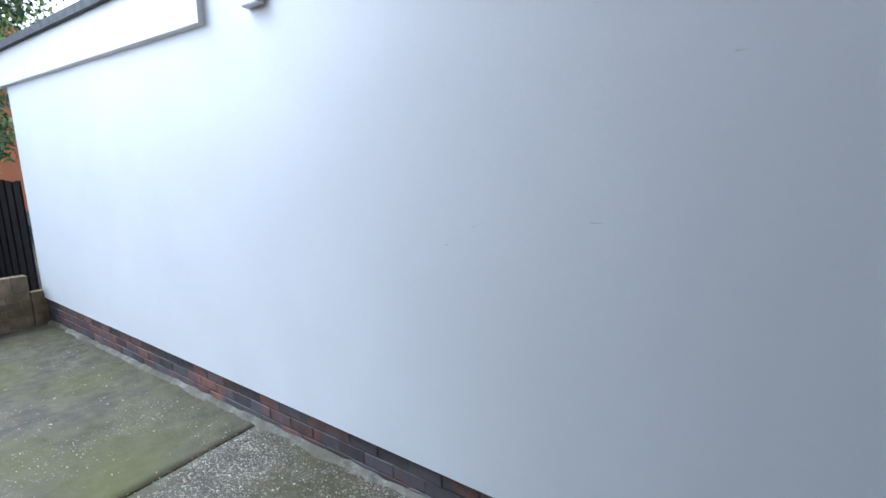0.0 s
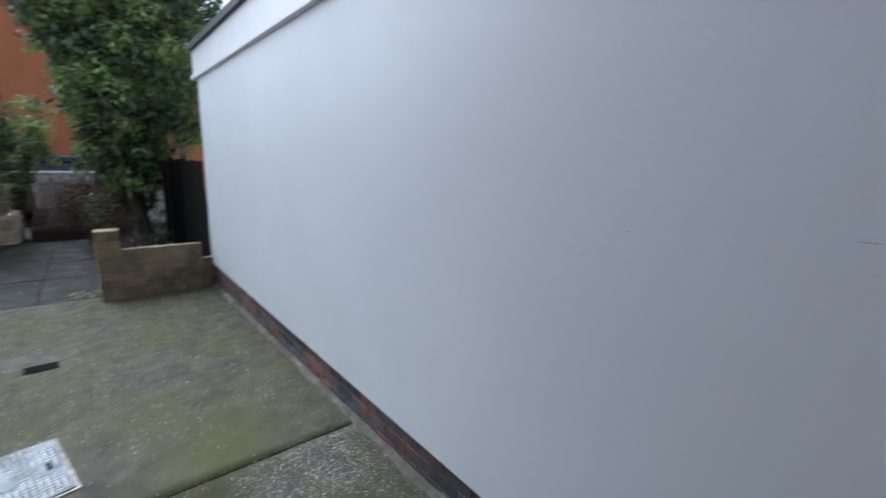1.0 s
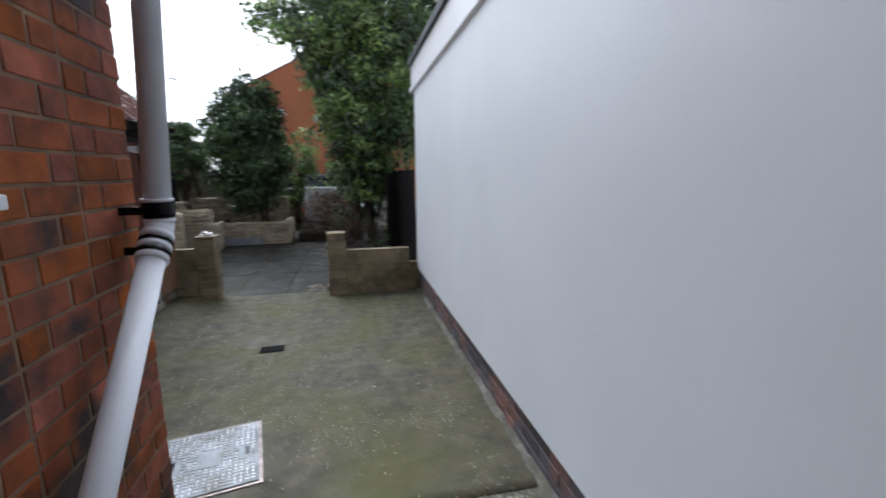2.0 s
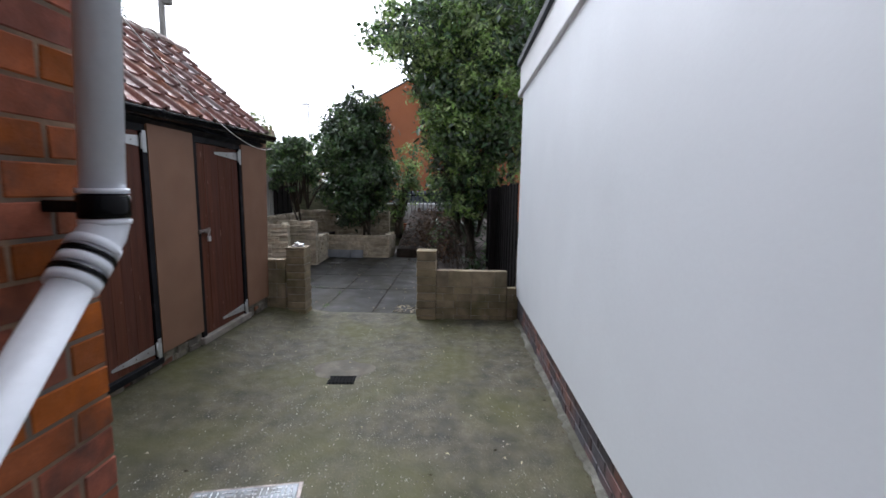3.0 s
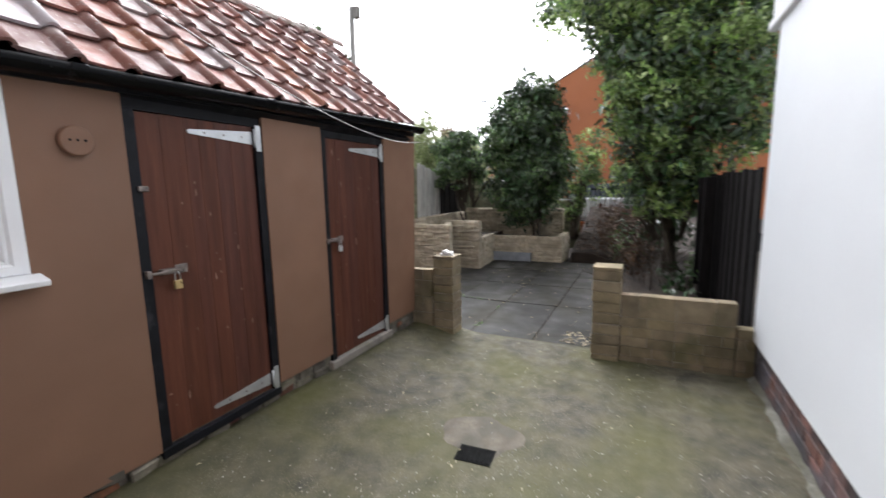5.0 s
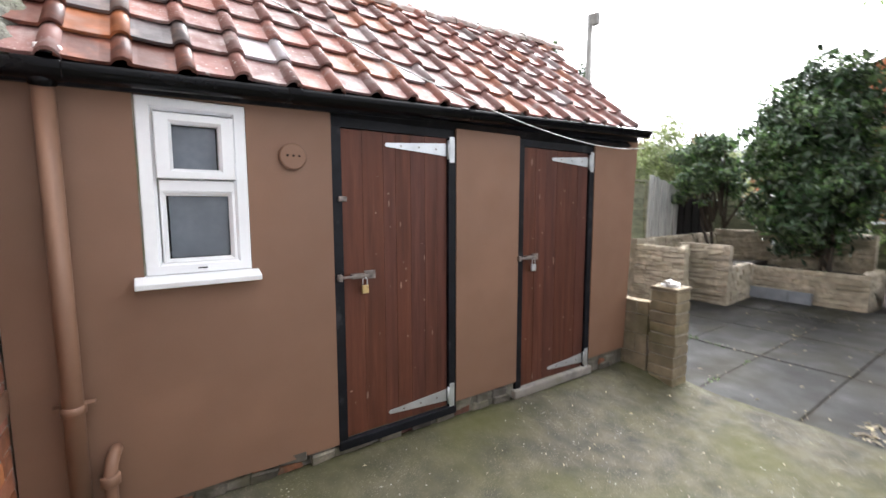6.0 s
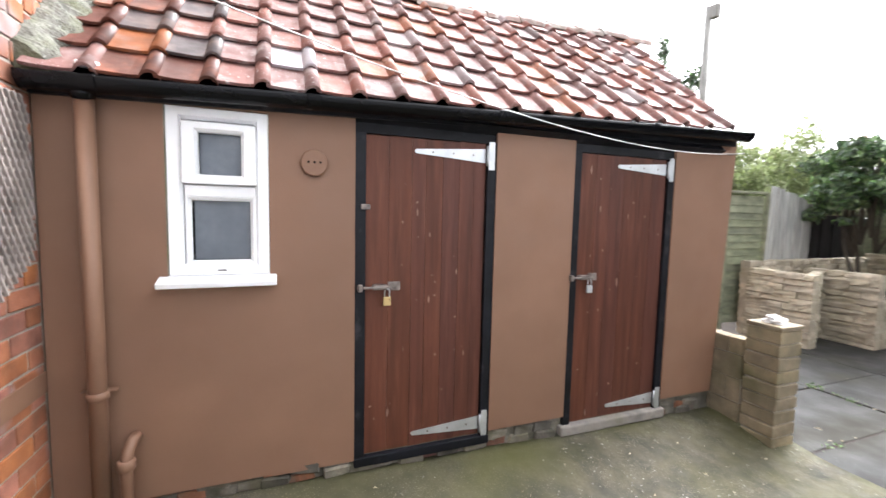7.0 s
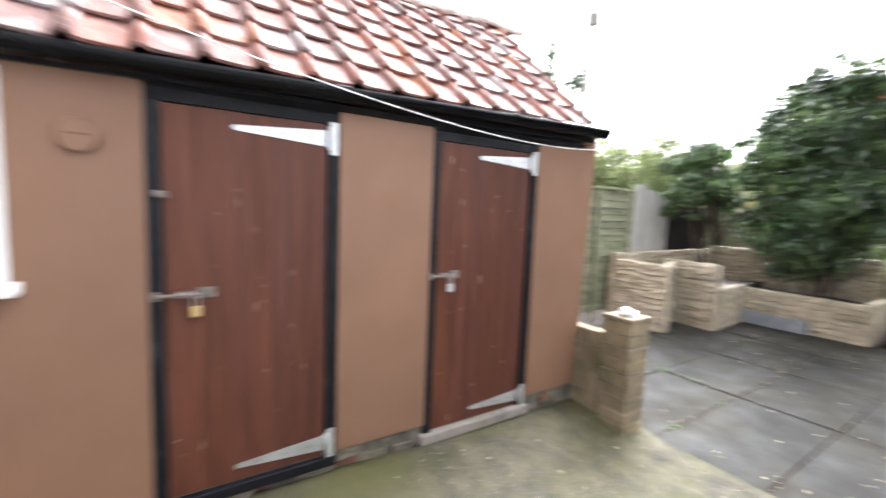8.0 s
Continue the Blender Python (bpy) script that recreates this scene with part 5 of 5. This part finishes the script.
for k in range(330):
    x, y = rg.uniform(-6.3, -1.5), rg.uniform(-0.7, 2.2)
    litter(x, y, ground_z(x, y) + 0.004, rg.choice((0.004, 0.006, 0.009, 0.016)))
tagged(new("fallen_leaves", meshed("fallen_leaves", bm, M_FALLEN)), "pale dead leaves scattered on the paving", "leaves", kind="stuff")

verts, faces = [], []
for k in range(15000):
    x, y = (rg.uniform(-6.4, 0.6) if k % 3 else rg.uniform(-3.0, 0.6)), rg.uniform(-0.75, 2.3)
    worn = 1.35 * math.exp(-((x + 3.3) / 1.1) ** 2 - ((y - 0.9) / 0.75) ** 2) + (0.9 if x > -1.9 else 0.0)
    if noise.noise((x * 1.6, y * 1.6, 5)) + worn < rg.uniform(-0.1, 1.0):
        continue
    z, r = ground_z(x, y), rg.uniform(0.002, 0.0075)
    i = len(verts)
    a = rg.uniform(0, 3)
    verts += [(x + r * math.cos(a + j * 1.57) * rg.uniform(0.7, 1.3), y + r * math.sin(a + j * 1.57), z) for j in range(4)] + [(x, y, z + r * 0.7)]
    faces += [(i + j, i + (j + 1) % 4, i + 4) for j in range(4)]
me = bpy.data.meshes.new("pebbles")
me.from_pydata(verts, [], faces)
me.materials.append(mat("pale_pebble", (0.30, 0.285, 0.235), 0.7, 0.2, 20, 90, 0.0, island=0.6))
tagged(new("pebbles", me), "small pale pebbles exposed in the concrete", "pebbles", kind="stuff")

# ---- street and distance ----
tagged(new("road", meshed("road", boxed(-23, -15.7, -60, 60, -0.2, 0.30), mat("asphalt", (0.05, 0.05, 0.052), 0.85, 0.25, 3, 80, 0.4))), "grey asphalt street beyond the railings", "road", kind="structure")
gable = thing("gable_house", "orange brick gable end of a house across the street", "house")
part("wall", prism(bmesh.new(), [(-2.9, 0.0), (9.5, 0.0), (9.5, 5.0), (3.3, 8.75), (-2.9, 5.5)], "x", -29, -21), M_FARBRICK, gable)
for y0, y1 in ((-3.2, 3.3), (3.3, 9.8)):
    s = 1 if y0 < 0 else -1
    za, zb = (5.36, 8.8) if s > 0 else (8.8, 4.9)
    part("roof", prism(bmesh.new(), [(y0, za), (y1, zb), (y1, zb + 0.05), (y0, za + 0.05)], "x", -29.2, -20.98), M_ROOF_FELT, gable)
car = thing("parked_car", "pale silver car parked in the street", "car")
M_CAR = mat("silver_car_paint", (0.62, 0.64, 0.66), 0.25, 0.05, 3, 30, 0.0, metal=0.3)
cb = bmesh.new()
prism(cb, [(-2.1, 0.55), (-2.15, 0.95), (-1.6, 1.15), (-0.9, 1.22), (1.9, 1.22), (2.1, 1.05), (2.1, 0.55)], "x", -18.9, -17.2, 0.05)
part("body", cb, M_CAR, car)
part("cabin", prism(bmesh.new(), [(-1.0, 1.2), (-0.35, 1.68), (1.3, 1.7), (1.85, 1.2)], "x", -18.75, -17.35, 0.05), M_GLASS, car)
for y in (-1.35, 1.3):
    for x in (-17.3, -18.8):
        wh = part("wheel", tube(bmesh.new(), [(x - 0.1, y, 0.62), (x + 0.1, y, 0.62)], 0.32, 20), M_BLACK_PVC, car)
        part("rim", tube(bmesh.new(), [(x - 0.11, y, 0.62), (x + 0.11, y, 0.62)], 0.18, 16), M_GALV, wh)
M_POLE = mat("grey_weathered_pole", (0.30, 0.29, 0.27), 0.9, 0.3, 5, 60, 0.4, stretch=(6, 6, 0.5))
pole = thing("telegraph_pole", "grey timber pole with a small box at the top", "pole")
part("pole", tube(bmesh.new(), [(-13.8, -7.15, 0), (-13.8, -7.15, 7.35)], [0.115, 0.085], 12), M_POLE, pole)
part("box", boxed(-13.88, -13.70, -7.05, -6.85, 6.98, 7.32, 0.02), M_POLE, pole)
lamp = thing("street_lamp", "thin grey street lamp far down the street", "street lamp")
part("pole", tube(bmesh.new(), [(-40, -11.9, 0), (-40, -11.9, 9.3)], [0.09, 0.06], 8), M_GREY_PVC, lamp)
part("lantern", boxed(-40.1, -39.9, -12.5, -11.8, 9.3, 9.42, 0.03), M_GREY_PVC, lamp)
for k in range(4):
    y = -9.5 - 4.2 * k
    far = thing("terraced_house", "distant brick house with slate roof and chimney", "house", "distant houses")
    part("wall", boxed(-36, -30, y - 4.18, y, 0, 3.2), M_FARBRICK, far)
    part("roof", prism(bmesh.new(), [(-36.2, 3.2), (-33, 5.0), (-29.8, 3.2)], "y", y - 4.19, y + 0.01), M_ROOF_FELT, far)
    ch = part("chimney", boxed(-33.3, -32.7, y - 3.6, y - 2.7, 4.6, 6.1, 0.02), M_YELLOW, far)
    for j in range(3):
        part("chimney_pot", tube(bmesh.new(), [(-33, y - 3.45 + 0.3 * j, 6.1), (-33, y - 3.45 + 0.3 * j, 6.4)], [0.11, 0.09], 10), M_YELLOW, ch)

# ---- bricks of the walls ----
def brick_pool(material, seed):
    return ([meshed("brick", rough_block(0.219, 0.05, 0.079, 0.0025, seed + k, 0.0035), material) for k in range(5)],
            [meshed("brick", rough_block(0.105, 0.05, 0.079, 0.0025, seed + 50 + k, 0.0035), material) for k in range(4)])


def brick_face(parent, p0, p1, out, z0, z1, pool, seed, course=0.090, flemish=True):
    """Bricks proud of the mortar on an upright face from p0 to p1."""
    p0, p1 = Vector((*p0, 0)), Vector((*p1, 0))
    d = (p1 - p0)
    length = d.length
    d.normalize()
    m0 = Matrix.Translation(p0) @ Matrix.Rotation(math.atan2(d.y, d.x), 4, "Z")
    rd = random.Random(seed)
    for r in range(int((z1 - z0) / course)):
        z = z0 + course * (r + 0.5)
        head = bool(r % 2) if flemish else False
        x = 0.0
        first = True
        while x < length - 0.03:
            full = 0.1045 if head else 0.2185
            if first and r % 2:
                full = 0.1045 if flemish else 0.105
                head = True
            l = min(full, length - x)
            me = rd.choice(pool[1] if l < 0.15 else pool[0])
            base_l = 0.1045 if l < 0.15 else 0.2185
            m = m0 @ pose(x + l / 2, out, z, rd.uniform(-0.7, 0.7), rd.uniform(-0.5, 0.5), rd.uniform(-0.7, 0.7)) @ Matrix.Diagonal((l / base_l, 1, 1, 1))
            shared("brick", me, parent, m)
            x += l + 0.012
            head = not head if flemish else False
            first = False


RED, PALE = brick_pool(M_BRICK, 100), brick_pool(M_BRICK_PALE, 200)
brick_face(house_north, (HX + 0.004, HY), (-0.72, HY), -0.0315, -0.02, 2.78, RED, 1)
brick_face(house_west, (-1.902, -0.845), (west_x(-0.1) - 0.002, -0.1), -0.0205, 0.13, 2.55, PALE, 2)
brick_face(house_west, (-1.903, -1.95), (-1.903, -0.85), -0.0205, 2.17, 3.4, PALE, 3)
band = part("render_smear", boxed(-0.005, 0.004, 0, 0.62, -0.05, 0.045, 0.002), M_RENDER_BROWN, house_west)
band.matrix_basis = pose(-1.909, -0.845, 0.86, 0, 0, -1.7)
brick_face(plinth, (-6.235, WY + 0.03), (0.6, WY + 0.03), 0.0165, 0.025, 0.305, brick_pool(M_PLINTH, 300), 4, flemish=False)
